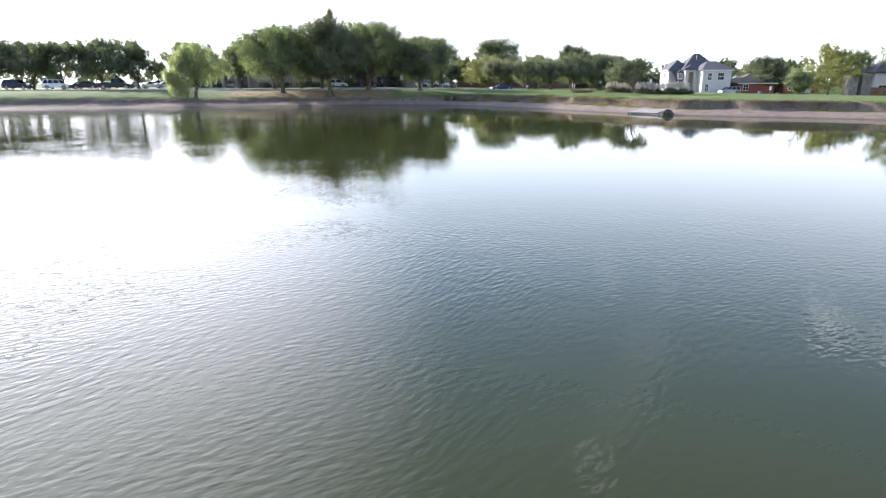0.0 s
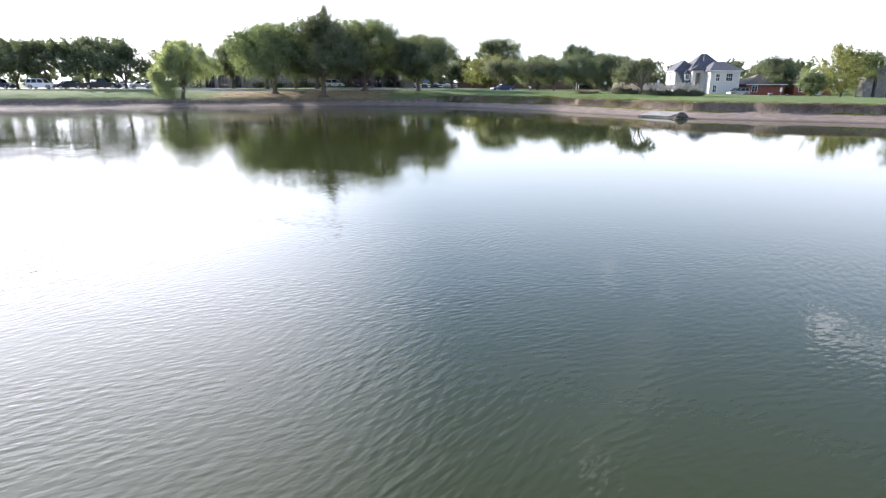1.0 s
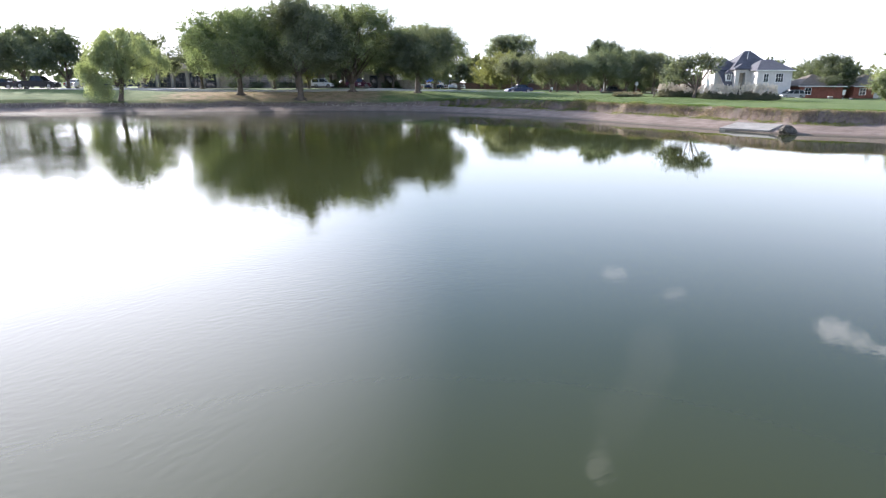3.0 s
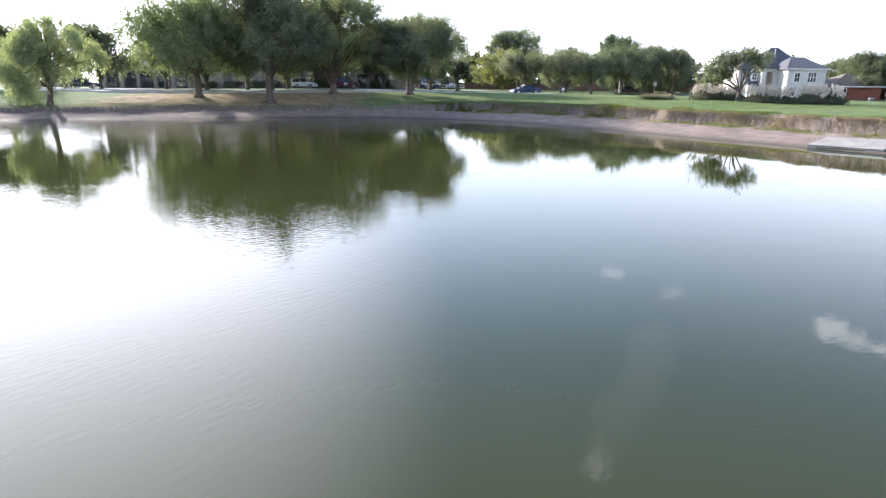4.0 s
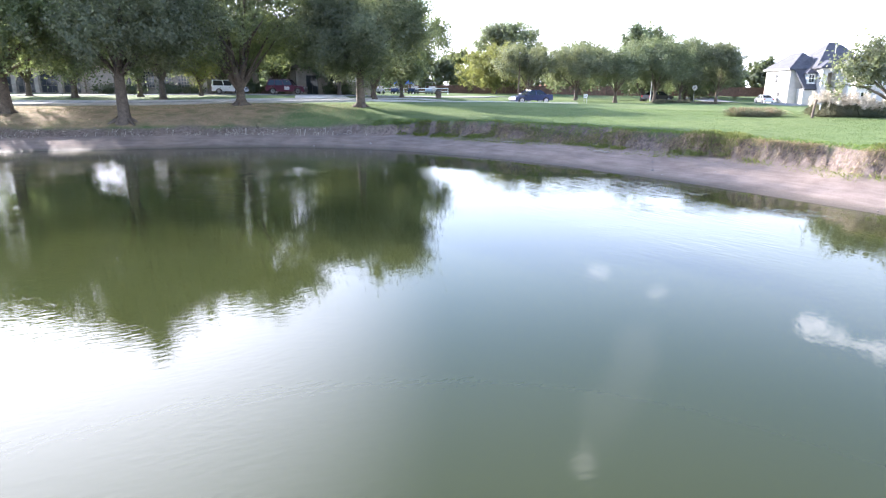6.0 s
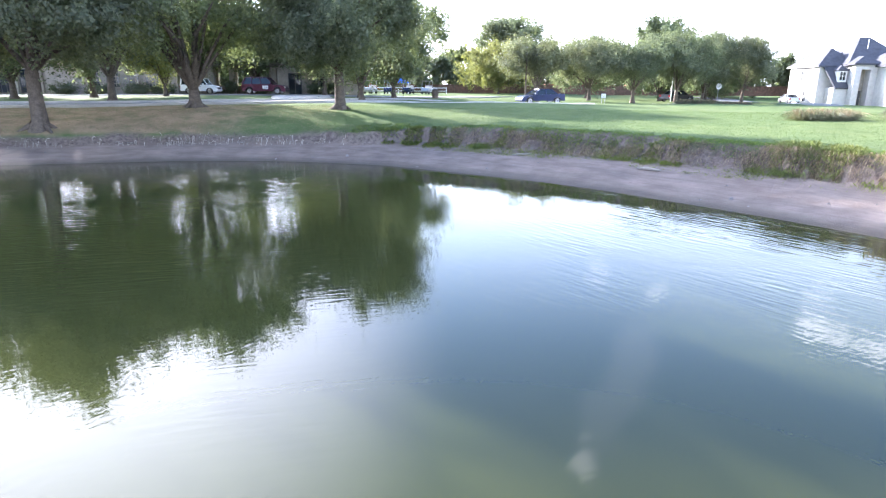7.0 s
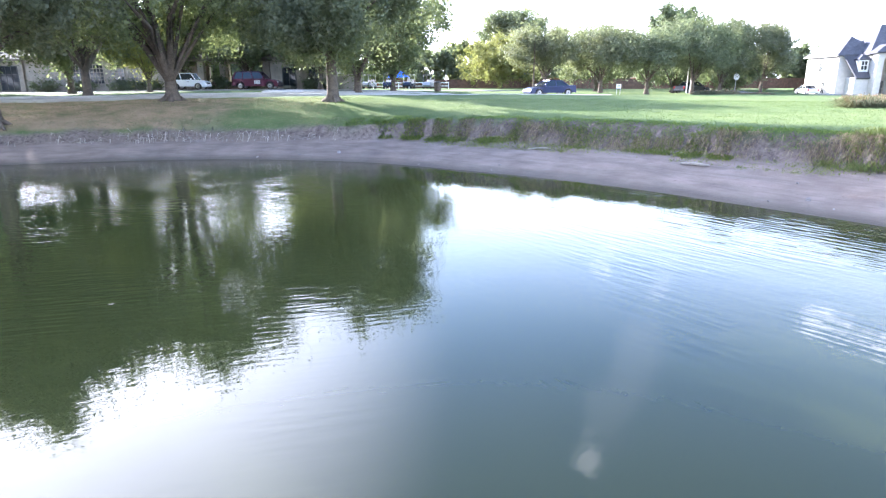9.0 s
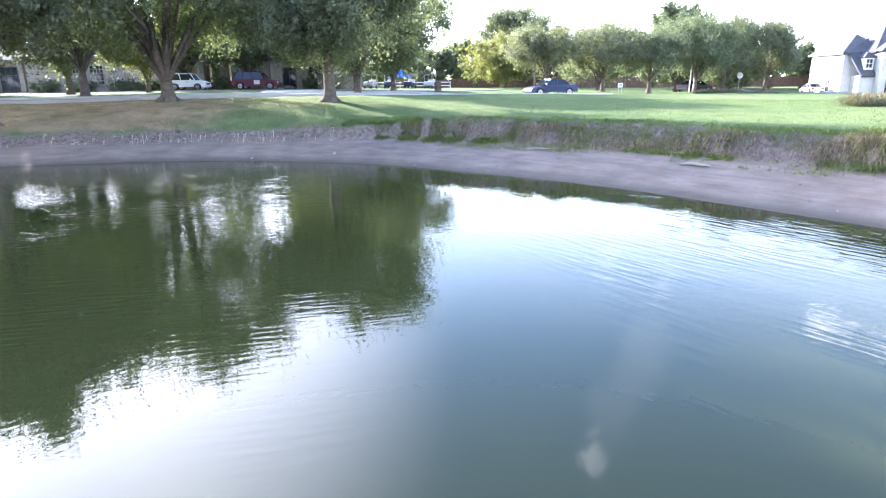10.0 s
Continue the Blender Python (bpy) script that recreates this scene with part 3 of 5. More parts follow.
ribbon("road", STREET, 3.2, 0.05, 0.4, ASPHALT, "light grey concrete street behind the lawn")
sl = spline(STREET, 1.5)
sd = np.gradient(sl, axis=0)
sd /= np.linalg.norm(sd, axis=1)[:, None]
sn = np.stack([-sd[:, 1], sd[:, 0]], 1)
for side in (-1, 1):
    ribbon("kerb", [tuple(q) for q in (sl + sn * side * 3.3)[::6]], 0.09, 0.17, 0.4, CONCRETE, "pale concrete kerb along the street")
ribbon("drive", [(-70, 141.5), (-45, 141), (-26, 140.6), (-14, 141.8), (-6, 141.5), (3, 146), (10, 158)], 3.4, 0.04, 0.35, ASPHALT, "grey asphalt drive before the clubhouse")
ribbon("entrance_apron", [(-8.5, 125.0), (-10.5, 131), (-12, 138)], 2.8, 0.06, 0.3, CONCRETE, "bright concrete apron joining drive and street")
ribbon("footpath", [(-6, 121), (2, 124.2), (9, 126.2), (16, 126)], 0.6, 0.03, 0.2, CONCRETE, "narrow pale concrete footpath across the lawn")
ribbon("side_street", [(49, 145.5), (51, 156), (54, 172), (60, 205)], 3.0, 0.045, 0.35, ASPHALT, "grey side street beside the white house")
ribbon("parking_lot", [(-120, 125), (-90, 125), (-62, 124), (-45, 124)], 10.5, 0.03, 0.4, ASPHALT, "grey car park under the oaks")
ribbon("driveway", [(69.5, 142), (70.5, 150), (71.3, 156.5)], 2.7, 0.05, 0.3, CONCRETE, "pale concrete driveway of the white house")

# ---------------------------------------------------------------- trees by the bank
make_tree("shade_tree", "tall feathery green tree on the pond bank", -27.2, 106, 10.9, 7.6, 3.0, "wide", LEAF_MID, 78000, 0.17, 0.34, 11, blobs=40, limbs=14, roots=True, extra=[(1.5, 0, 10.2, 1.1, 1.1, 1.5), (-1.2, 0.5, 9.8, 1.0, 1.0, 1.5), (4.0, 0, 10.0, 1.2, 1.2, 1.6), (-3.4, 0, 8.9, 1.2, 1.2, 1.4), (3.0, 2.0, 8.5, 2.6, 2.6, 2.2), (-4.2, -1, 6.2, 2.0, 2, 1.4), (-6.9, 0, 6.6, 1.9, 1.9, 1.5), (-7.6, 0.4, 4.6, 1.5, 1.5, 1.2), (-6.2, -0.5, 8.2, 1.5, 1.5, 1.1), (-8.4, 0.8, 7.4, 1.7, 1.7, 1.5), (-7.2, 0, 8.9, 1.4, 1.4, 1.1)])
make_tree("shade_tree", "tallest dark tree with a pointed crown on the bank", -19.1, 105.4, 12.2, 6.6, 3.6, "wide", LEAF_DARK, 92000, 0.17, 0.36, 12, blobs=42, limbs=14, roots=True, extra=[(-4.2, 0, 8.0, 2.4, 2.4, 2.2), (4.4, 1, 8.0, 2.6, 2.6, 2.2), (0.8, 0, 13.5, 0.55, 0.55, 0.7), (0.7, 0.1, 12.9, 0.8, 0.8, 0.9), (0.9, 0, 12.9, 0.7, 0.7, 0.8), (0.3, 0, 12.2, 1.0, 1.0, 1.0), (1.2, 0, 12.1, 1.0, 1.0, 0.9), (0.7, 0.3, 11.4, 1.6, 1.4, 1.2), (1.5, 0, 11.2, 1.4, 1.4, 1.1), (-0.5, 0, 11.0, 1.6, 1.5, 1.2), (0.3, 0, 10.4, 2.2, 2.0, 1.3), (4.0, 0, 5.6, 2.2, 2.2, 1.6), (-4.4, 0, 5.8, 2.2, 2.2, 1.6)])
make_tree("shade_tree", "broad dark-green tree with a forked trunk on the bank", -13.3, 112.1, 12.0, 7.0, 3.6, "wide", LEAF_MID, 88000, 0.16, 0.37, 13, blobs=42, limbs=18, roots=True, forks=5, extra=[(4.4, 0, 9.6, 1.9, 1.9, 1.5), (2.0, 0, 10.8, 1.8, 1.8, 1.1), (-1.5, 0, 11, 1.8, 1.8, 1.1), (4.9, -1, 7.2, 1.6, 1.6, 1.3), (5.4, 0.5, 4.8, 1.5, 1.5, 1.1)])
make_tree("shade_tree", "round dark-green tree on the lawn's edge", -4.1, 112.4, 8.4, 5.3, 3.0, "round", LEAF_DARK, 100000, 0.15, 0.32, 14, blobs=34, limbs=14, roots=True,
          extra=[(3.7, 0, 7.6, 1.8, 1.7, 1.4), (2.4, 1.5, 7.7, 1.8, 1.8, 1.3), (4.0, -0.6, 5.6, 1.5, 1.5, 1.3), (-3.4, 0.5, 7.0, 1.7, 1.7, 1.3), (1.6, -1.5, 8.0, 1.5, 1.5, 1.1), (-3.6, 0, 4.2, 1.5, 1.5, 1.0)])
make_tree("street_tree", "airy light-green tree beside the street", -2.2, 136.6, 9.4, 5.2, 2.4, "vase", LEAF_MID, 46000, 0.2, 0.24, 15, forks=3, limbs=12, extra=[(4.0, 0, 7.6, 1.4, 1.4, 1.0), (4.7, 0, 6.0, 1.1, 1.1, 0.9), (2.8, 0, 8.7, 1.3, 1.3, 0.9)])
make_tree("street_tree", "leafy yellow-green tree beside the drive", -4.7, 129.0, 10.2, 6.0, 2.6, "round", LEAF_MID, 84000, 0.19, 0.3, 16, forks=3)
make_tree("shade_tree", "low dark tree beside the street", -23.5, 121.8, 9.4, 4.4, 4.2, "round", LEAF_MID, 26000, 0.2, 0.3, 17, forks=3, limbs=10)
make_tree("shade_tree", "dark tree shading the drive", -34, 126, 12.0, 6.2, 3.0, "round", LEAF_DARK, 42000, 0.24, 0.28, 18, forks=3)
make_tree("shade_tree", "dark tree shading the drive", -29.6, 130.4, 11.0, 5.8, 3.0, "round", LEAF_DARK, 38000, 0.24, 0.28, 22, forks=3)
make_tree("shade_tree", "dark tree shading the drive", -43, 133, 9.0, 5.0, 3.4, "round", LEAF_DARK, 36000, 0.25, 0.28, 19, forks=3)
make_tree("street_tree", "yellow-green tree before the clubhouse porch", -24.5, 134, 6.4, 3.2, 2.4, "round", LEAF_YELLOW, 20000, 0.19, 0.2, 20, forks=3)
for k, (x, y) in enumerate([(-19.5, 147.5), (-14, 150), (-10.5, 143.5), (-27, 148)]):
    make_tree("porch_tree", "shady tree close to the clubhouse", x, y, 10.2, 5.4, 3.4, "round", LEAF_DARK, 34000, 0.25, 0.24, 21 + k, group="trees close to the clubhouse", forks=3)


def willow(x, y):
    rng = np.random.default_rng(5)
    t = thing("willow", x, y, ground(x, y) - 0.05, 0, "pale green drooping willow at the water's edge", "tree")
    part("trunk", tubes_mesh("trunk", [tube([(0, 0, -0.3), (0, 0, 0), (0.1, 0, 0.6), (0.3, 0, 1.6), (0.4, 0, 3.0)], [0.5, 0.36, 0.26, 0.24, 0.2], 10)], BARK), t)
    bl = [(-2.8, 0, 3.6, 1.9, 1.9, 1.9), (-3.2, -0.4, 2.2, 1.4, 1.5, 1.4), (-1.6, 0.4, 5.2, 2.2, 2.2, 1.6), (0.2, 0, 6.3, 2.2, 2.2, 1.3), (1.8, 0, 5.6, 2.1, 2.1, 1.5), (3.6, 0, 4.9, 1.8, 1.8, 1.4),
          (4.9, 0.5, 4.0, 1.4, 1.5, 1.3), (0.2, -0.8, 3.4, 2.2, 1.8, 2.1), (2.2, 0, 3.8, 1.9, 1.9, 1.6), (-1.2, -1.0, 1.7, 1.3, 1.2, 1.3), (0.8, 0.6, 7.3, 1.3, 1.2, 0.8), (-1.0, 0.2, 6.7, 1.1, 1.1, 0.8), (2.9, 0.2, 6.2, 1.2, 1.2, 0.8), (-0.9, -1.2, 4.6, 1.6, 1.4, 1.4), (-4.0, 0, 3.0, 1.0, 1.0, 1.3)]
    bl = [(*b[:2], b[2] * 1.14, *b[3:]) for b in bl]
    for b in bl:
        part("limb", tubes_mesh("limb", [tube([(0.3, 0, 1.7), (b[0] * 0.4 + 0.2, b[1] * 0.4, 1.6 + (b[2] - 1.4) * 0.7), b[:3]], [0.13, 0.09, 0.03], 6)], BARK), t)
    part("crown", leaf_mesh("crown", bl, 48000, 0.20, LEAF_PALE, rng, 70, 0.42, 1.5), t)


willow(-39.2, 98.4)

# parking lot oaks
for k, (x, y, h, r) in enumerate([(-58, 119, 9.0, 5.4), (-66, 121, 9.6, 5.8), (-73, 120, 8.8, 5.4), (-80, 122, 9.0, 5.6), (-87, 121, 9.6, 5.8), (-94, 120, 9.0, 5.6), (-51, 129, 9.4, 5.2), (-102, 118, 9, 5.5)]):
    make_tree("parking_lot_oak", "dark live oak beside the parked cars", x, y, h, r * 1.16, 2.7, "wide", LEAF_DARK, 26000, 0.25, 0.24, 30 + k, group="oaks along the parking lot", forks=3, blobs=22)
# row beside the street
for k, (x, y, h, r) in enumerate([(13.0, 139.6, 6.3, 3.7), (19.5, 142.4, 6.4, 3.8), (25, 144, 6.6, 4.0), (30.5, 145.2, 8.0, 4.6), (36, 150.5, 8.4, 4.6), (42, 152.5, 8.2, 4.4)]):
    make_tree("street_tree", "grey-green live oak in the row along the street", x, y, h, r, 2.9, "wide", LEAF_GREY, 32000, 0.17, 0.2, 50 + k, group="oaks along the street", forks=3, blobs=22, limbs=9)
for k, (x, y, h, r) in enumerate([(32.5, 156, 11.0, 4.4), (40.5, 160, 8.8, 5.0), (45, 168, 8.4, 5.0), (36.5, 167, 9.5, 5.2), (24, 162, 8.5, 5.4), (40.5, 176, 9.2, 5.5), (58, 196, 9, 6)]):
    make_tree("back_tree", "dark oak behind the street", x, y, h, r, 1.8, "wide" if k else "round", LEAF_DARK if k < 7 else LEAF_MID, 20000, 0.28, 0.24, 60 + k, group="trees behind the street", forks=3, blobs=20,
              extra=[(0, 0, 9.9, 2.1, 2.0, 1.2), (-1.5, 0, 8.8, 2.0, 2.0, 1.3), (1.7, 0, 8.9, 2.0, 2.0, 1.3), (0, 0, 7.8, 2.6, 2.4, 1.5)] if k == 0 else ())
make_tree("back_tree", "tall grey-green tree above the tree line", 17.0, 199, 14.6, 8.2, 4, "round", LEAF_GREY, 40000, 0.32, 0.35, 70, blobs=26, spread=0.7, extra=[(1.5, 0, 13.6, 2.6, 2.2, 1.6), (-2.5, 0, 12.2, 2.4, 2.2, 1.6)])
make_tree("back_tree", "broad yellow-green tree across the lawn", 13.5, 186, 8.9, 7.4, 1.8, "wide", LEAF_YELLOW, 36000, 0.28, 0.3, 71, blobs=26)
for k in range(22):
    x = -70 + k * 8.6
    make_tree("back_tree", "dark tree in the line behind the lawn", x + 3 * math.sin(k * 7.3), 206 + 8 * math.sin(k * 2.1), 8.6 + 1.3 * math.sin(k * 3.7), 6.4, 1.2, "wide", LEAF_DARK if k % 3 else LEAF_MID, 8000, 0.6, 0.28, 80 + k, group="trees behind the lawn", blobs=16, limbs=5)
# right side
for k, (x, y, h, r, m) in enumerate([(84, 163, 9.2, 5.2, LEAF_DARK), (86.5, 139.5, 11.4, 7.8, LEAF_YELLOW), (106, 160, 10.5, 6.4, LEAF_MID), (98, 130, 14.0, 6.8, LEAF_MID), (75, 131, 4.6, 2.0, LEAF_MID), (92, 186, 9, 6, LEAF_DARK), (76, 192, 9, 5, LEAF_DARK), (120, 150, 10, 6, LEAF_DARK)]):
    make_tree("garden_tree", "leafy yellow-green tree before the houses" if m is LEAF_YELLOW else "leafy green tree before the houses", x, y, h, r, 1.4, "round", m, 30000, 0.23, 0.22, 110 + k, blobs=24)
# small leaning tree on the lawn
make_tree("ornamental_tree", "small leaning tree with a sparse crown on the lawn", 31.8, 104.2, 5.3, 1.6, 2.4, "round", LEAF_GREY, 7500, 0.2, 0.17, 130, lean=(1.0, 0), forks=3, blobs=4, limbs=12, per_clump=16, spread=0.26,
          extra=[(-3.0, 0, 3.2, 1.5, 1.4, 1.1), (-1.9, 0, 4.2, 1.3, 1.2, 0.9), (-3.6, 0.2, 2.3, 0.9, 0.9, 0.7), (-0.6, 0, 4.5, 1.2, 1.1, 0.8), (0.8, 0, 5.0, 1.0, 0.9, 0.8), (2.4, 0, 4.6, 0.9, 0.9, 0.9), (1.9, 0, 3.6, 0.9, 0.9, 0.7), (-1.6, 0.3, 3.0, 0.9, 0.9, 0.6)])


# ---------------------------------------------------------------- houses
def poly(faces, verts, bm=None):
    bm = bm or bmesh.new()
    vs = [bm.verts.new(v) for v in verts]
    for f in faces:
        bm.faces.new([vs[i] for i in f])
    return bm


def hip_roof(x0, y0, x1, y1, z0, z1, over=0.45, along="x", ridge=None):
    """A closed hipped roof with a fascia; ridge: its length."""
    x0, y0, x1, y1 = x0 - over, y0 - over, x1 + over, y1 + over
    cx, cy = (x0 + x1) / 2, (y0 + y1) / 2
    if ridge is None:
        ridge = max(0.2, abs((x1 - x0) - (y1 - y0)))
    a, b = ((cx - ridge / 2, cy, z1), (cx + ridge / 2, cy, z1)) if along == "x" else ((cx, cy - ridge / 2, z1), (cx, cy + ridge / 2, z1))
    low = [(x0, y0, z0 - 0.2), (x1, y0, z0 - 0.2), (x1, y1, z0 - 0.2), (x0, y1, z0 - 0.2)]
    eave = [(x, y, z0) for x, y, _ in low]
    v = low + eave + [a, b]
    sides = [(0, 1, 5, 4), (1, 2, 6, 5), (2, 3, 7, 6), (3, 0, 4, 7), (3, 2, 1, 0)]
    if along == "x":
        top = [(4, 5, 9, 8), (5, 6, 9), (6, 7, 8, 9), (7, 4, 8)]
    else:
        top = [(4, 5, 8), (5, 6, 9, 8), (6, 7, 9), (7, 4, 8, 9)]
    return poly(sides + top, v)


def window(parent, x, y, z, w, h, face="front", cols=2, rows_=2, frame_mat=WHITE_TRIM):
    """Frame, panes and glazing bars, just proud of a wall; face: front (-y) or side (-x)."""
    t = thing("window", 0, 0, 0, 0, "", "")
    for key in ("label", "category"):
        if key in t:
            del t[key]
    t.parent = parent
    t.matrix_basis = pose(x, y, z, 0, 0, 0 if face == "front" else -90)
    part("pane", box(-w / 2, -0.03, 0, w / 2, 0.05, h), t, mat=GLASS)
    bm = bmesh.new()
    f = 0.09
    for x0, z0, x1, z1 in ((-w / 2 - f, -f, w / 2 + f, 0), (-w / 2 - f, h, w / 2 + f, h + f), (-w / 2 - f, 0, -w / 2, h), (w / 2, 0, w / 2 + f, h)):
        box(x0, -0.08, z0, x1, 0.06, z1, bm=bm)
    part("window_frame", bm, t, mat=frame_mat)
    for k in range(1, cols):
        xx = -w / 2 + w * k / cols
        part("glazing_bar", box(xx - 0.03, -0.055, 0.0, xx + 0.03, -0.02, h), t, mat=frame_mat)
    for k in range(1, rows_):
        zz = h * k / rows_
        part("glazing_bar", box(-w / 2, -0.052, zz - 0.03, w / 2, -0.023, zz + 0.03), t, mat=frame_mat)
    return t


def garage_door(parent, x, y, w, h):
    t = part("garage_door", box(x - w / 2, y - 0.05, 0.02, x + w / 2, y + 0.1, h), parent, "grey panelled garage door", METAL_PAINT)
    for k in range(4):
        part("panel", box(x - w / 2 + 0.08, y - 0.075, 0.08 + k * h / 4, x + w / 2 - 0.08, y - 0.045, h / 4 - 0.04 + k * h / 4, 0.01), t, mat=METAL_PAINT)


METAL_PAINT = surface("painted_metal", (0.52, 0.51, 0.50), 0.5, 0.05, 2.0, 25.0, 0.05)


def white_house():
    t = thing("white_house", 59.2, 157.8, 1.05, -6, "two-storey pale brick house with a dark hipped roof", "house")
    t.scale = (0.96, 0.95, 1.07)
    wall, roof, trim = PALE_BRICK, ROOF_GREY, WHITE_TRIM
    part("wall", box(0, 9.0, -0.8, 5.2, 18.8, 5.5), t, mat=wall)
    part("wall", box(4.6, 7.4, -0.8, 12.0, 18.2, 5.6), t, mat=wall)
    part("wall", box(6.6, 0.6, -0.8, 13.8, 12, 5.4), t, mat=wall)
    # entry tower with a tall recess
    part("tower_wall", box(3.4, 5.2, -0.8, 4.3, 9.2, 5.7), t, mat=wall)
    part("tower_wall", box(5.6, 5.2, -0.8, 6.7, 9.2, 5.7), t, mat=wall)
    part("tower_wall", box(4.3, 5.2, 4.9, 5.6, 9.2, 5.7), t, mat=wall)
    part("entry_recess", box(4.3, 6.6, -0.5, 5.6, 6.9, 4.9), t, "shaded brick entry", STONE_WALL)
    door = part("door", box(4.5, 6.5, 0, 5.4, 6.62, 2.1, 0.02), t, "dark front door", DARK_TRIM)
    part("door_handle", box(5.28, 6.44, 1.0, 5.32, 6.5, 1.15), door, mat=METAL)
    # one-storey entrance wing below the long slope
    part("wall", box(1.4, 6.6, -0.8, 3.5, 9.2, 2.5), t, mat=wall)
    part("roof", hip_roof(0, 9.0, 5.6, 18.8, 5.5, 8.0, along="y", ridge=4.0), t, mat=roof)
    part("roof", hip_roof(3.4, 7.0, 12.4, 18.2, 5.6, 9.5, along="x", ridge=1.4), t, mat=roof)
    part("roof", hip_roof(6.6, 0.6, 13.8, 12, 5.4, 7.5, along="x", ridge=2.4), t, mat=roof)
    part("roof", hip_roof(3.4, 5.2, 6.7, 9.4, 5.7, 6.7, along="y", ridge=1.5), t, mat=roof)
    slope = poly([(0, 1, 2, 3), (7, 6, 5, 4), (0, 4, 5, 1), (1, 5, 6, 2), (2, 6, 7, 3), (3, 7, 4, 0)],
                 [(0.4, 8.7, 5.5), (1.5, 6.3, 2.5), (3.6, 6.3, 2.5), (3.8, 10.5, 7.4), (0.4, 8.85, 5.35), (1.5, 6.45, 2.3), (3.6, 6.45, 2.3), (3.8, 10.65, 7.2)])
    part("roof", slope, t, "dark sweeping roof slope over the entrance", roof)
    dormer = part("dormer", box(1.9, 6.9, 3.2, 3.2, 9.4, 4.9), t, "white dormer", trim)
    part("dormer_roof", hip_roof(1.9, 6.9, 3.2, 9.4, 4.9, 5.5, 0.15, "y"), dormer, mat=roof)
    window(t, 2.55, 6.88, 3.5, 0.8, 1.1)
    window(t, 8.4, 0.58, 3.1, 0.9, 1.5)
    window(t, 11.2, 0.58, 3.1, 1.5, 1.6, cols=3)
    window(t, 7.9, 0.58, 0.6, 0.9, 1.5)
    window(t, -0.02, 14.0, 3.4, 0.9, 1.4, "side")
    window(t, -0.02, 12.5, 0.5, 1.0, 1.5, "side")
    garage_door(t, 9.5, 0.58, 2.5, 2.2)
    garage_door(t, 12.3, 0.58, 2.5, 2.2)
    part("fascia", box(6.1, 0.1, 5.2, 14.3, 0.16, 5.38), t, mat=trim)
    part("fascia", box(-0.5, 8.6, 5.32, -0.46, 19.2, 5.48), t, mat=trim)
    for x, y, z in ((7.2, 10.0, 8.6), (10.0, 14.0, 8.2)):
        part("roof_vent", tubes_mesh("roof_vent", [tube([(x, y, z - 1.2), (x, y, z + 0.5)], [0.07, 0.07], 8)], METAL), t)


white_house()


def brick_house(x, y, turn, w, d, label, wall=RED_BRICK, garage=None):
    t = thing("brick_house", x, y, ground(x, y) - 0.1, turn, label, "house")
    part("wall", box(0, 0, -0.6, w, d, 2.7), t, mat=wall)
    part("roof", hip_roof(0, 0, w, d, 2.7, 5.2, 0.5, "x", max(0.3, w - d)), t, mat=ROOF_BROWN)
    part("fascia", box(-0.52, -0.56, 2.5, w + 0.52, -0.51, 2.68), t, mat=WHITE_TRIM)
    if garage:
        garage_door(t, garage, -0.02, 2.6, 2.2)
    window(t, w * 0.2, -0.02, 0.9, 1.2, 1.3)
    return t


brick_house(75.5, 159, -3, 9, 9, "single-storey red-brick house with a brown hip roof")
brick_house(86.5, 158, -3, 9, 9, "red-brick garage wing with a pale door", garage=5.5)


def stucco_house(x, y, turn):
    t = thing("pale_house", x, y, ground(x, y) - 0.1, turn, "pale two-storey house with grey side towers", "house")
    part("wall", box(0, 0, -0.5, 9, 9, 5.2), t, mat=PALE_BRICK)
    part("roof", hip_roof(0, 0, 9, 9, 5.2, 7.6, 0.5, "x", 1.5), t, mat=ROOF_GREY)
    part("tower", box(-4.2, 1.0, -0.5, -2.6, 4, 4.6), t, "grey stucco tower", OLD_CONCRETE)
    part("tower", box(-2.0, 0.6, -0.5, -0.2, 4, 5.0), t, "grey stucco tower", OLD_CONCRETE)
    window(t, 2.2, -0.02, 1.2, 2.4, 1.3, cols=3)
    window(t, 6.6, -0.02, 1.2, 1.4, 1.3)


stucco_house(92, 133, -6)
# brick fence before the pale house
bf = thing("garden_fence", 88.5, 128.5, ground(90, 128) - 0.1, -6, "red-brown wooden garden fence with flat posts", "fence")
for k in range(24):
    part("board", box(k * 0.5, 0, 0, k * 0.5 + 0.48, 0.04, 1.75), bf, mat=FENCE_WOOD)
for k in range(5):
    part("post", box(k * 3.0 - 0.06, 0.05, 0, k * 3.0 + 0.06, 0.17, 1.85), bf, mat=FENCE_WOOD)
# long fence and low roofs beyond the tree line
lf = thing("back_fence", -6, 196, 2.0, 0, "long dark wooden fence behind the trees", "fence")
for k in range(60):
    part("fence_panel", box(k * 2.0, 0, 0, k * 2.0 + 1.97, 0.05, 1.9), lf, mat=FENCE_WOOD)
for x, y in ((8, 222), (30, 224), (52, 226), (-20, 224)):
    brick_house(x, y, 0, 14, 10, "low brick house beyond the back fence")


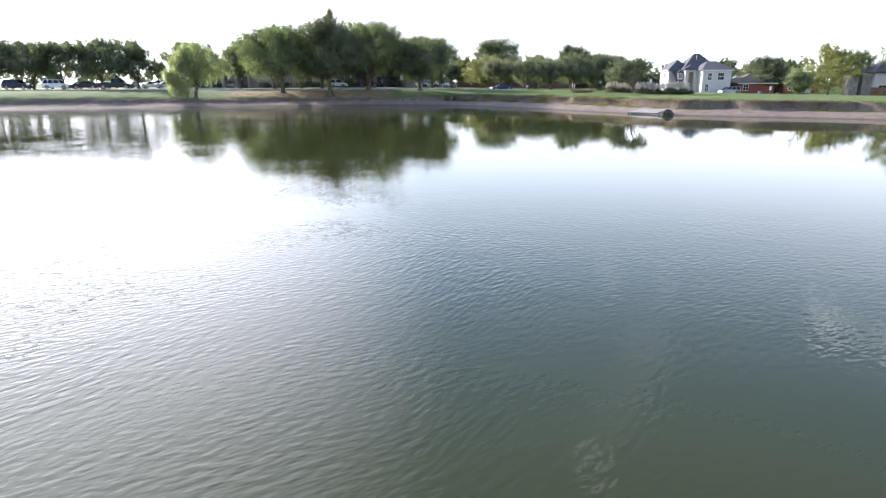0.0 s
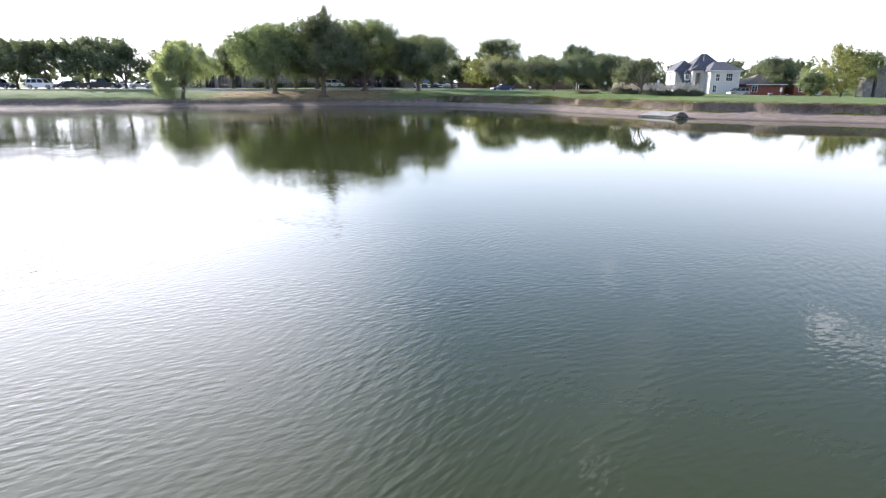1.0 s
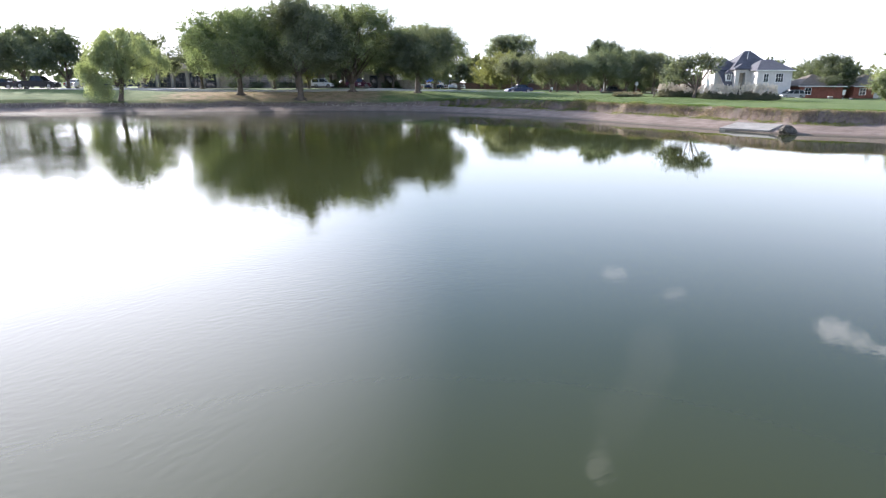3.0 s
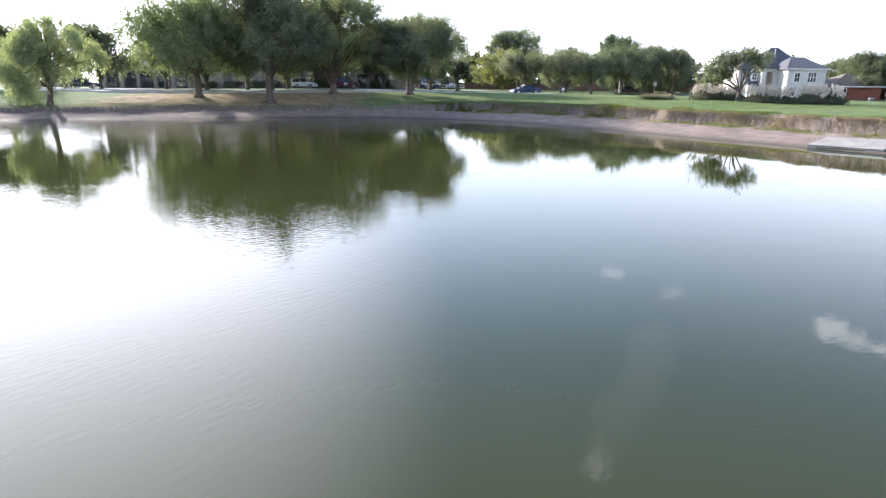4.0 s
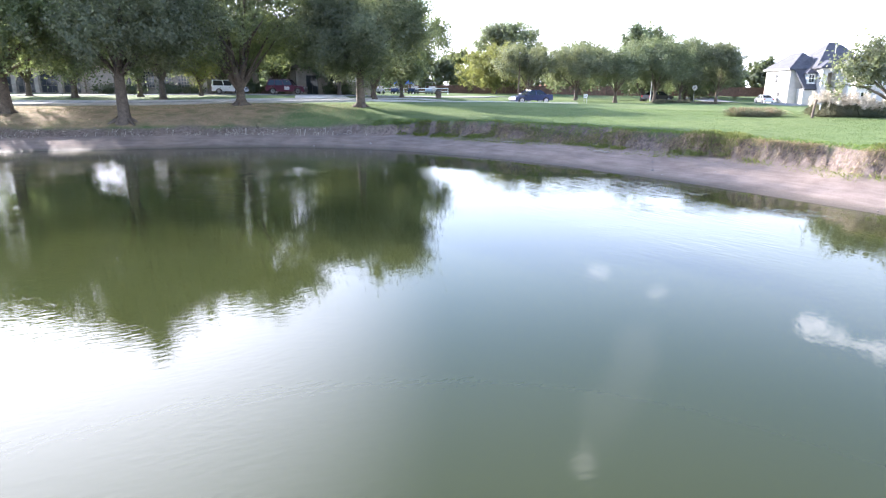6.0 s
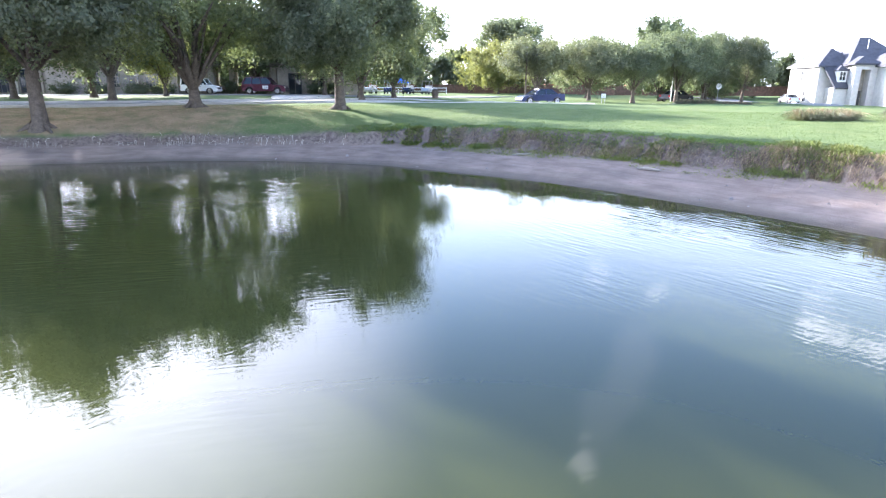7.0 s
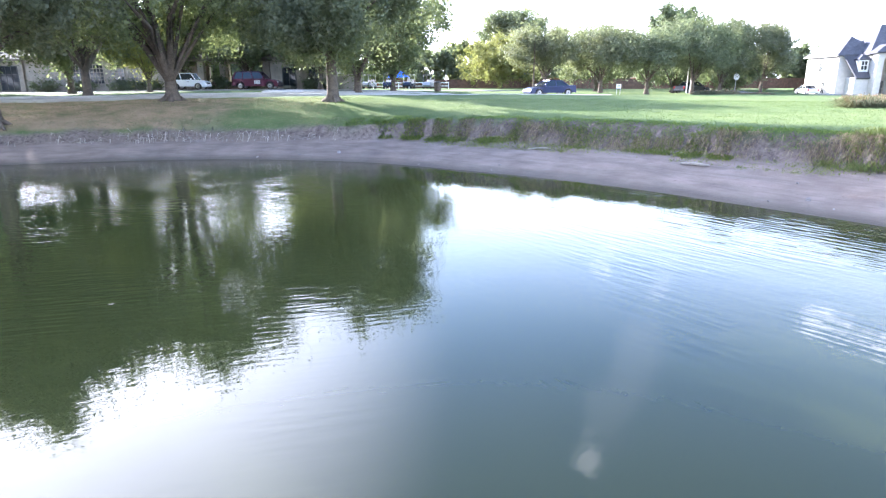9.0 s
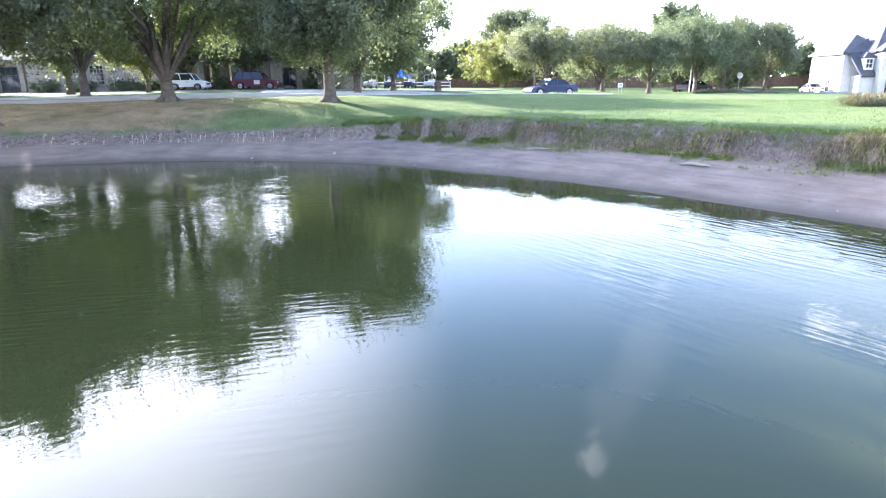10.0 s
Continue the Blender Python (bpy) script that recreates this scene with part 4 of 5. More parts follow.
# ---------------------------------------------------------------- clubhouse
def clubhouse():
    t = thing("clubhouse", -44, 147, 2.45, 0, "long tan stone clubhouse with gridded windows and a shaded porch", "house")
    part("wall", box(0, 0, -0.4, 15.5, 12, 3.9), t, mat=STONE_WALL)
    part("roof", hip_roof(0, 0, 15.5, 12, 3.9, 6.6, 0.8, "x", 5), t, mat=ROOF_BROWN)
    for k in range(4):
        window(t, 5.6 + k * 2.3, -0.02, 0.9, 1.45, 2.0, cols=4, rows_=5, frame_mat=STONE_WALL)
    part("wall", box(-19.0, 3.0, -0.4, 0.0, 13, 3.7), t, "shaded stone west wing", STONE_WALL)
    part("roof", hip_roof(-19.0, 3.0, 0.0, 13, 3.7, 6.2, 0.7, "x", 8), t, mat=ROOF_BROWN)
    for k in range(6):
        part("pilaster", box(-18.2 + k * 3.1, 2.7, -0.4, -17.6 + k * 3.1, 3.05, 3.5, 0.03), t, mat=STONE_WALL)
    for k in range(5):
        window(t, -16.35 + k * 3.1, 2.98, 0.15, 2.0, 2.7, cols=3, rows_=3, frame_mat=DARK_TRIM)
    # open porch
    part("porch_roof", hip_roof(15.4, 1.0, 27.0, 11.0, 3.5, 5.4, 0.5, "x", 3), t, mat=ROOF_BROWN)
    for k in range(5):
        part("pillar", box(16.2 + k * 2.5, 1.2, -0.4, 16.9 + k * 2.5, 1.9, 3.4, 0.03), t, mat=STONE_WALL)
        part("pillar", box(16.2 + k * 2.5, 10.0, -0.4, 16.9 + k * 2.5, 10.7, 3.4, 0.03), t, mat=STONE_WALL)
    part("parapet", box(15.6, 9.7, -0.4, 27.0, 9.95, 1.1), t, mat=STONE_WALL)
    part("wall", box(27.2, 0.5, -0.4, 34.0, 11, 3.7), t, mat=STONE_WALL)
    part("roof", hip_roof(27.2, 0.5, 34.0, 11, 3.7, 5.8, 0.6, "y", 3), t, mat=ROOF_BROWN)
    window(t, 29.3, 0.48, 0.1, 1.4, 2.4, cols=2, rows_=1, frame_mat=DARK_TRIM)
    window(t, 32.3, 0.48, 0.1, 1.4, 2.4, cols=2, rows_=1, frame_mat=DARK_TRIM)
    part("garden_wall", box(34.0, 0.2, -0.4, 37.5, 0.5, 1.8), t, mat=STONE_WALL)


clubhouse()


# ---------------------------------------------------------------- shrubs, pampas, hedges
def shrub(name, label, x, y, blobs, leaves, count, size, seed, category="shrub", group=""):
    rng = np.random.default_rng(seed)
    t = thing(name, x, y, ground(x, y) - 0.03, 0, label, category, group)
    part("foliage", leaf_mesh("foliage", blobs, count, size, leaves, rng, 24, 0.2), t)
    for k in range(5):
        a = k * 1.3
        part("stem", tubes_mesh("stem", [tube([(0.15 * math.cos(a), 0.15 * math.sin(a), -0.1), (0.4 * math.cos(a), 0.4 * math.sin(a), 0.5)], [0.03, 0.015], 5)], BARK), t)
    return t


for k, x in enumerate((-41.5, -37.5, -33.0, -30.0)):
    shrub("hedge_shrub", "clipped dark shrub below the clubhouse windows", x, 145.8, [(0, 0, 0.6, 1.5, 0.6, 0.7)], LEAF_DARK, 2200, 0.16, 200 + k, group="shrubs below the windows")
for k, x in enumerate((-22.5, -18.8, -12, -10)):
    shrub("hedge_shrub", "dark round shrub beside the porch", x, 147.0, [(0, 0, 0.7, 1.2, 0.8, 0.8)], LEAF_DARK, 2200, 0.16, 210 + k, group="shrubs beside the porch")

PLUME = surface("grass_plume", (0.72, 0.65, 0.55), 0.9, 0.15, 3.0, 40.0, 0.0)
BLADE = leaf_material("pampas_blades", (0.10, 0.11, 0.07), (0.24, 0.24, 0.155), 0.35)
DRY_BLADE = leaf_material("dry_blades", (0.16, 0.115, 0.08), (0.40, 0.30, 0.21), 0.3)
LAWN_BLADE = leaf_material("lawn_blades", (0.090, 0.127, 0.048), (0.140, 0.176, 0.070), 0.3)
GREEN_BLADE = leaf_material("green_blades", (0.08, 0.12, 0.025), (0.19, 0.23, 0.06), 0.4)
WEED_BLADE = leaf_material("weed_blades", (0.13, 0.155, 0.055), (0.23, 0.245, 0.09), 0.4)
ROOT_PALE = leaf_material("dry_roots", (0.16, 0.135, 0.11), (0.50, 0.45, 0.38), 0.1)


def blades(name, roots, length, width, mat, rng, hang=0.0, wild=0.5, out=None):
    """Bent grass blades, two triangles each: roots (n, 3); hang > 0 lets them droop outwards along `out`."""
    n = len(roots)
    d = rng.normal(size=(n, 3)) * wild
    d[:, 2] = 1.0
    if out is not None:
        d[:, :2] += out * hang
    d /= np.linalg.norm(d, axis=1)[:, None]
    ln = (length * (0.5 + rng.random(n)))[:, None]
    side = np.cross(d, rng.normal(size=(n, 3)))
    side /= np.linalg.norm(side, axis=1)[:, None]
    tip = roots + d * ln
    bend = d.copy()
    bend[:, 2] -= 0.5 + hang * 1.3
    if out is not None:
        bend[:, :2] += out * hang * 0.6
    tip2 = roots + d * ln * 0.55 + bend * ln * 0.5
    mid = roots + d * ln * 0.55
    v = np.stack([roots, mid + side * width, tip2, mid - side * width], 1).reshape(-1, 3)
    return mesh_from(name, v, np.arange(4 * n).reshape(-1, 4), [mat])


def pampas(x, y, radius, height, seed, label):
    rng = np.random.default_rng(seed)
    t = thing("pampas_grass", x, y, ground(x, y) - 0.02, 0, label, "grass", "pampas clumps on the lawn")
    n = 3600
    a, r = rng.random(n) * 2 * math.pi, radius * 0.75 * np.sqrt(rng.random(n))
    roots = np.stack([np.cos(a) * r, np.sin(a) * r, 0 * r], 1)
    outd = np.stack([np.cos(a), np.sin(a)], 1) * (r / radius)[:, None]
    part("blade_tuft", blades("blade_tuft", roots, height * 0.8 * (1.05 - 0.6 * r / radius), 0.012, BLADE, rng, 0.8, 0.3, outd), t)
    k = 40
    a, r = rng.random(k) * 2 * math.pi, radius * 0.95 * np.sqrt(rng.random(k))
    for i in range(k):
        bx, by = math.cos(a[i]) * r[i], math.sin(a[i]) * r[i]
        h = height * (0.62 + 0.48 * rng.random())
        lx, ly = rng.normal() * 0.12, rng.normal() * 0.12
        m = 64
        u = rng.random(m)
        axis = np.stack([bx + lx * u, by + ly * u, h - 0.62 + 0.55 * u], 1)
        part("plume", blades("plume", axis, 0.2, 0.028, PLUME, rng, 0.0, 0.7), t)
    return t


for x, y, r, h, sd in ((29.2, 107.0, 1.2, 1.75, 1), (31.2, 107.2, 1.1, 1.6, 2), (33.0, 107.2, 1.0, 1.5, 3)):
    pampas(x, y, r, h, 300 + sd, "pampas grass clump with sunlit cream plumes")
for x, y, r, h, sd in ((32.6, 101.0, 1.3, 1.7, 4), (34.4, 100.2, 1.2, 1.6, 5), (36.2, 98.6, 1.4, 1.9, 6), (38.0, 97.6, 1.3, 1.8, 7)):
    pampas(x, y, r, h, 300 + sd, "grey-green pampas grass clump with pale plumes")


def low_bush(x, y, w, h, seed, label):
    rng = np.random.default_rng(seed)
    t = thing("ornamental_grass", x, y, ground(x, y) - 0.02, 0, label, "shrub")
    n = 3000
    q = rng.random((n, 2)) * 2 - 1
    roots = np.stack([q[:, 0] * w * 0.42, q[:, 1] * 0.6, 0 * q[:, 0]], 1)
    part("blade_tuft", blades("blade_tuft", roots, h, 0.012, BLADE, rng, 0.5, 0.6, q), t)
    part("dry_blade_tuft", blades("dry_blade_tuft", roots[:900] + 0.01, h * 1.05, 0.014, DRY_BLADE, rng, 0.4, 0.4, q[:900]), t)


low_bush(24.0, 106.8, 3.6, 0.85, 320, "low purplish ornamental grass on the lawn")
low_bush(31.0, 140.2, 4.6, 1.0, 321, "low grey shrub bed beside the street")
low_bush(35.5, 140.8, 3.2, 0.8, 322, "low yellow-green shrub bed beside the street")

# ---------------------------------------------------------------- bank vegetation
rng = np.random.default_rng(77)
st = np.gradient(shore_line, axis=0)
st /= np.linalg.norm(st, axis=1)[:, None]
inland = np.stack([-st[:, 1], st[:, 0]], 1)
test = shore_distance(*(shore_line[60:61] + inland[60:61]).T)[0]
if test < 0:
    inland = -inland


def along_bank(n, x0, x1, low, high):
    """Random places between two offsets from the mud's upper edge, with the way out over the mud."""
    ok = np.where((shore_line[:, 0] > x0) & (shore_line[:, 0] < x1) & (shore_line[:, 1] > 40))[0]
    i = rng.choice(ok[:-1], n)
    u = rng.random(n)[:, None]
    p = shore_line[i] * (1 - u) + shore_line[i + 1] * u
    o = low + (high - low) * rng.random(n)
    q = p + inland[i] * 4.0
    for _ in range(3):
        s_ = shore_distance(q[:, 0], q[:, 1])
        q = q + inland[i] * (mud_width(q[:, 0], q[:, 1]) + o - s_)[:, None]
    return q, -inland[i]


def bank_grass(name, label, n, x0, x1, low, high, length, width, mat, hang, wild, patch=None, sink=0.02):
    q, outd = along_bank(n, x0, x1, low, high)
    if patch:
        keep = rough(q[:, 0], q[:, 1], patch[0], patch[1]) + rng.normal(size=len(q)) * 0.22 > patch[2]
        q, outd = q[keep], outd[keep]
    z = land(q[:, 0], q[:, 1])[0] - sink
    roots = np.concatenate([q, z[:, None]], 1)
    return tagged(new(name, blades(name, roots, length, width, mat, rng, hang, wild, outd)), label, "grass", kind="stuff")


bank_grass("bank_grass", "tan dry grass hanging over the cut bank", 44000, -2, 48, -0.05, 0.7, 0.20, 0.010, DRY_BLADE, 1.2, 1.0, (1.8, 31.0, 0.02))
bank_grass("bank_grass", "long straw-coloured grass on the bank", 9000, 4, 48, 0.0, 0.7, 0.32, 0.009, DRY_BLADE, 1.2, 0.9, (1.5, 51.0, 0.1))
bank_grass("bank_grass", "green grass fringe along the top of the bank", 46000, -4, 48, 0.45, 1.9, 0.17, 0.010, GREEN_BLADE, 0.8, 0.8, (2.0, 33.0, -0.15))
bank_grass("bank_weeds", "green weeds at the foot of the cut bank", 30000, -1, 48, -1.1, 0.3, 0.18, 0.010, GREEN_BLADE, 0.4, 0.9, (2.0, 35.0, 0.12))
bank_grass("bank_weeds", "yellow-green weed clumps on the bank", 14000, 12, 48, -0.8, 0.6, 0.38, 0.011, GREEN_BLADE, 0.7, 0.7, (3.2, 57.0, 0.3))
bank_grass("bank_weeds", "dark green tufts on the shaded bank", 14000, -2, 9, -0.4, 0.9, 0.24, 0.010, GREEN_BLADE, 0.7, 0.8, (2.0, 41.0, 0.0))
bank_grass("exposed_roots", "pale dry roots and stalks hanging from the bank", 4200, -62, -3, -0.1, 0.35, 0.40, 0.018, ROOT_PALE, 1.7, 2.3, (1.2, 37.0, -0.02))
bank_grass("bank_grass", "short dull grass above the bank under the trees", 26000, -62, -2, 0.35, 1.8, 0.11, 0.010, BLADE, 0.3, 0.8, (2.0, 39.0, -0.2))


def weed_clump(x, y, wide, tall, n, mat, label):
    t = thing("weed_clump", x, y, ground(x, y) - 0.03, 0, label, "weeds", "weed clumps on the bank")
    a_, r_ = rng.random(n) * 2 * math.pi, np.sqrt(rng.random(n))
    q = np.stack([np.cos(a_) * r_, np.sin(a_) * r_], 1) * wide
    zz = land(q[:, 0] + x, q[:, 1] + y)[0] - ground(x, y)
    part("blade_tuft", blades("blade_tuft", np.concatenate([q, zz[:, None]], 1), tall, 0.012, mat, rng, 0.7, 0.55, q / wide), t)


for x, y, wide, tall, n in ((15.0, 93.8, 0.7, 0.42, 1300), (15.9, 92.7, 0.6, 0.40, 1000), (14.2, 94.6, 0.4, 0.3, 500), (19.6, 87.2, 0.6, 0.4, 800)):
    weed_clump(x, y, wide, tall, n, WEED_BLADE, "bushy yellow-green weeds at the foot of the bank")
for x, y, wide, tall, n in ((4.3, 103.4, 0.45, 0.28, 600), (2.3, 104.7, 0.4, 0.26, 450), (0.8, 105.4, 0.5, 0.32, 650), (-0.5, 105.9, 0.45, 0.30, 550), (5.4, 103.3, 0.35, 0.24, 400)):
    weed_clump(x, y, wide, tall, n, GREEN_BLADE, "dark green grass tussock on the shaded bank")


def lawn_blades(n, x0, x1, y0, y1, mat, length, label):
    q = np.stack([x0 + (x1 - x0) * rng.random(n), y0 + (y1 - y0) * rng.random(n)], 1)
    z, mud_, s_ = land(q[:, 0], q[:, 1])
    keep = (mud_ < 0.1) & (s_ > 4)
    q, z = q[keep], z[keep]
    roots = np.concatenate([q, z[:, None] - 0.01], 1)
    tagged(new("lawn_grass", blades("lawn_grass", roots, length, 0.012, mat, rng, 0.2, 0.7)), label, "grass", kind="stuff")


lawn_blades(110000, -4, 40, 86, 116, LAWN_BLADE, 0.06, "short mown green lawn grass")
lawn_blades(26000, -30, -4, 102, 114, DRY_BLADE, 0.06, "thin dry grass on trodden soil")
lawn_blades(26000, -34, -2, 100, 116, LAWN_BLADE, 0.06, "patchy short grass under the trees")


# ---------------------------------------------------------------- vehicles
def paint(name, base, metal=0.3):
    m = surface(name, base, 0.28, 0.06, 1.5, 30.0, 0.0, metal)
    return m


WHITE_PAINT, MAROON, NAVY = paint("white_car_paint", (0.72, 0.72, 0.72), 0.0), paint("maroon_car_paint", (0.075, 0.010, 0.03)), paint("blue_car_paint", (0.02, 0.03, 0.085))
SILVER, BLACK_PAINT, DARK_BLUE = paint("silver_car_paint", (0.38, 0.39, 0.40), 0.5), paint("black_car_paint", (0.02, 0.02, 0.025)), paint("dark_blue_paint", (0.02, 0.03, 0.06))
LAMP_CLEAR = surface("lamp_lens", (0.7, 0.7, 0.68), 0.15, 0.05, 4.0, 30.0, 0.0)
LAMP_RED = surface("tail_lens", (0.35, 0.02, 0.02), 0.2, 0.05, 4.0, 30.0, 0.0)


def car(x, y, turn, label, colour, kind="sedan", group="", sign=False):
    """A car whose front points along its own +x; its origin lies on the road below the middle."""
    L, W, H, belt, wr = {"sedan": (4.7, 1.8, 1.45, 0.92, 0.33), "suv": (4.8, 1.88, 1.78, 1.08, 0.38), "box": (3.95, 1.7, 1.64, 0.98, 0.32), "pickup": (5.8, 1.98, 1.85, 1.15, 0.40), "van": (5.0, 1.96, 1.75, 1.02, 0.34)}[kind]
    t = thing("car", x, y, ground(x, y) + 0.06, turn, label, "car", group)
    f, b = L / 2, -L / 2
    fa, ra = f - 0.85, b + 0.85
    low = 0.24

    def arch(cx):
        return [(cx + (wr + 0.06) * math.cos(a), max(low, wr + (wr + 0.06) * math.sin(a))) for a in [math.pi * k / 8 for k in range(9)]]

    hood = {"sedan": 0.88, "suv": 1.05, "box": 0.96, "pickup": 1.12, "van": 0.95}[kind]
    deck = {"sedan": 0.98, "suv": belt, "box": belt, "pickup": 1.1, "van": belt}[kind]
    prof = [(b + 0.04, low + 0.1), (b, 0.5), (b + 0.03, deck - 0.06), (b + 0.1, deck), (0.3, belt), (0.55 if kind != "box" else 0.8, belt), (f - 0.35, hood - 0.1), (f - 0.08, hood - 0.24), (f, 0.5), (f - 0.05, low + 0.08), (f - 0.12, low)]
    prof += [q for q in arch(fa)] + [q for q in arch(ra)]
    bm = bmesh.new()
    ring = []
    for yy, k in ((-W / 2 + 0.07, 0), (W / 2 - 0.07, 1)):
        ring.append([bm.verts.new((px, yy, pz)) for px, pz in prof])
    n = len(prof)
    bm.faces.new(ring[0])
    bm.faces.new(ring[1][::-1])
    for i in range(n):
        j = (i + 1) % n
        bm.faces.new((ring[0][j], ring[0][i], ring[1][i], ring[1][j]))
    bmesh.ops.recalc_face_normals(bm, faces=bm.faces[:])
    # swelling flanks
    body = part("body", bm, t, mat=colour)
    for s_ in (-1, 1):
        y0 = s_ * (W / 2 - 0.07)
        door = [(ra + wr + 0.12, 0.32), (fa - wr - 0.12, 0.32), (fa - wr - 0.12, belt - 0.04), (ra + wr + 0.12, belt - 0.04)]
        part("door", poly([(0, 1, 2, 3), (7, 6, 5, 4), (0, 4, 5, 1), (1, 5, 6, 2), (2, 6, 7, 3), (3, 7, 4, 0)],
                          [(px, y0 - s_ * 0.02, pz) for px, pz in door] + [(px, y0 + s_ * (0.05 if 0.4 < pz else 0.03), pz) for px, pz in door]), t, mat=colour)
        part("door_handle", box(0.1, y0 + s_ * 0.04, belt - 0.2, 0.28, y0 + s_ * 0.075, belt - 0.16), t, mat=BLACK_PAINT)
        part("mirror", box(fa - wr - 0.35, y0 + s_ * 0.02, belt - 0.02, fa - wr - 0.2, y0 + s_ * 0.2, belt + 0.13, 0.03), t, mat=colour)
        part("headlight", box(f - 0.2, s_ * (W / 2 - 0.5), hood - 0.38, f - 0.0, s_ * (W / 2 - 0.1), hood - 0.22, 0.02), t, "clear headlight", LAMP_CLEAR)
        part("tail_light", box(b - 0.015, s_ * (W / 2 - 0.32), deck - 0.35, b + 0.1, s_ * (W / 2 - 0.075), deck - 0.1, 0.02), t, "red tail light", LAMP_RED)
    part("bumper", box(f - 0.14, -W / 2 + 0.1, 0.3, f + 0.05, W / 2 - 0.1, 0.5, 0.04), t, mat=BLACK_PAINT if kind in ("suv", "pickup") else colour)
    part("bumper", box(b - 0.05, -W / 2 + 0.1, 0.32, b + 0.12, W / 2 - 0.1, 0.52, 0.04), t, mat=BLACK_PAINT if kind in ("suv", "pickup") else colour)
    part("grille", box(f - 0.03, -0.42, 0.52, f + 0.012, 0.42, hood - 0.26), t, mat=BLACK_PAINT)
    # glasshouse: lower and upper rectangle
    x0, x1, x2, x3 = {"sedan": (b + 0.75, b + 1.5, 0.35, 1.15), "suv": (b + 0.08, b + 0.4, 0.45, 1.05), "box": (b + 0.06, b + 0.16, 0.5, 0.95), "pickup": (-0.55, -0.4, 0.75, 1.35), "van": (b + 0.08, b + 0.4, 0.7, 1.75)}[kind]
    wl, wu = W / 2 - 0.09, W / 2 - (0.27 if kind != "box" else 0.18)
    lo = [(x0, -wl, belt - 0.02), (x3, -wl, belt - 0.02), (x3, wl, belt - 0.02), (x0, wl, belt - 0.02)]
    hi = [(x1, -wu, H - 0.06), (x2, -wu, H - 0.06), (x2, wu, H - 0.06), (x1, wu, H - 0.06)]
    part("glasshouse", poly([(3, 2, 1, 0), (4, 5, 6, 7), (0, 1, 5, 4), (1, 2, 6, 5), (2, 3, 7, 6), (3, 0, 4, 7)], lo + hi), t, "dark tinted windows", GLASS)
    part("roof", box(x1 - 0.05, -wu - 0.02, H - 0.075, x2 + 0.05, wu + 0.02, H, 0.035), t, mat=colour)
    for s_ in (-1, 1):
        spans = [(x3, x2, 0.045), (x0, x1, 0.08 if kind != "sedan" else 0.06)]
        mids = [0.5] if kind in ("sedan", "box", "pickup") else [0.3, 0.64]
        spans += [(x0 + (x3 - x0) * m, x1 + (x2 - x1) * m, 0.05) for m in mids]
        for xa, xb, r in spans:
            part("pillar", tubes_mesh("pillar", [tube([(xa, s_ * (wl + 0.005), belt - 0.03), (xb, s_ * (wu + 0.01), H - 0.04)], [r, r], 6)], colour), t)
        if kind in ("suv", "van"):
            part("roof_rail", tubes_mesh("roof_rail", [tube([(x1 + 0.1, s_ * (wu - 0.08), H + 0.05), (x2 - 0.1, s_ * (wu - 0.08), H + 0.05)], [0.025, 0.025], 6)], BLACK_PAINT), t)
    if kind == "pickup":
        part("load_bed", box(b + 0.15, -W / 2 + 0.15, 0.8, -0.7, W / 2 - 0.15, 1.115), t, mat=BLACK_PAINT)
    for cx in (fa, ra):
        for s_ in (-1, 1):
            yy = s_ * (W / 2 - 0.13)
            v, fc = tube([(cx, yy - 0.11, wr), (cx, yy - 0.1, wr), (cx, yy + 0.1, wr), (cx, yy + 0.11, wr)], [wr * 0.9, wr, wr, wr * 0.9], 20)
            tyre = part("wheel", mesh_from("wheel", [tuple(q) for q in v], fc, [RUBBER], True), t)
            bm = bmesh.new()
            bmesh.ops.create_cone(bm, cap_ends=True, segments=16, radius1=wr * 0.66, radius2=wr * 0.6, depth=0.235, matrix=Matrix.Translation((cx, yy, wr)) @ Matrix.Rotation(radians(90), 4, 'X'))
            part("rim", bm, tyre, mat=RIM)
            bm = bmesh.new()
            bmesh.ops.create_cone(bm, cap_ends=True, segments=10, radius1=wr * 0.16, radius2=wr * 0.16, depth=0.25, matrix=Matrix.Translation((cx, yy, wr)) @ Matrix.Rotation(radians(90), 4, 'X'))
            part("hub", bm, tyre, mat=BLACK_PAINT)
    if sign:
        p = part("door_sign", box(-0.05, -W / 2 - 0.012, 0.55, 0.55, -W / 2 + 0.03, 0.92), t, "white rectangular door sign", WHITE_TRIM)
        for k in range(3):
            part("text_bar", box(0.02, -W / 2 - 0.017, 0.83 - k * 0.1, 0.48, -W / 2 - 0.013, 0.86 - k * 0.1), p, mat=LAMP_RED if k == 0 else DARK_TRIM)
    return t


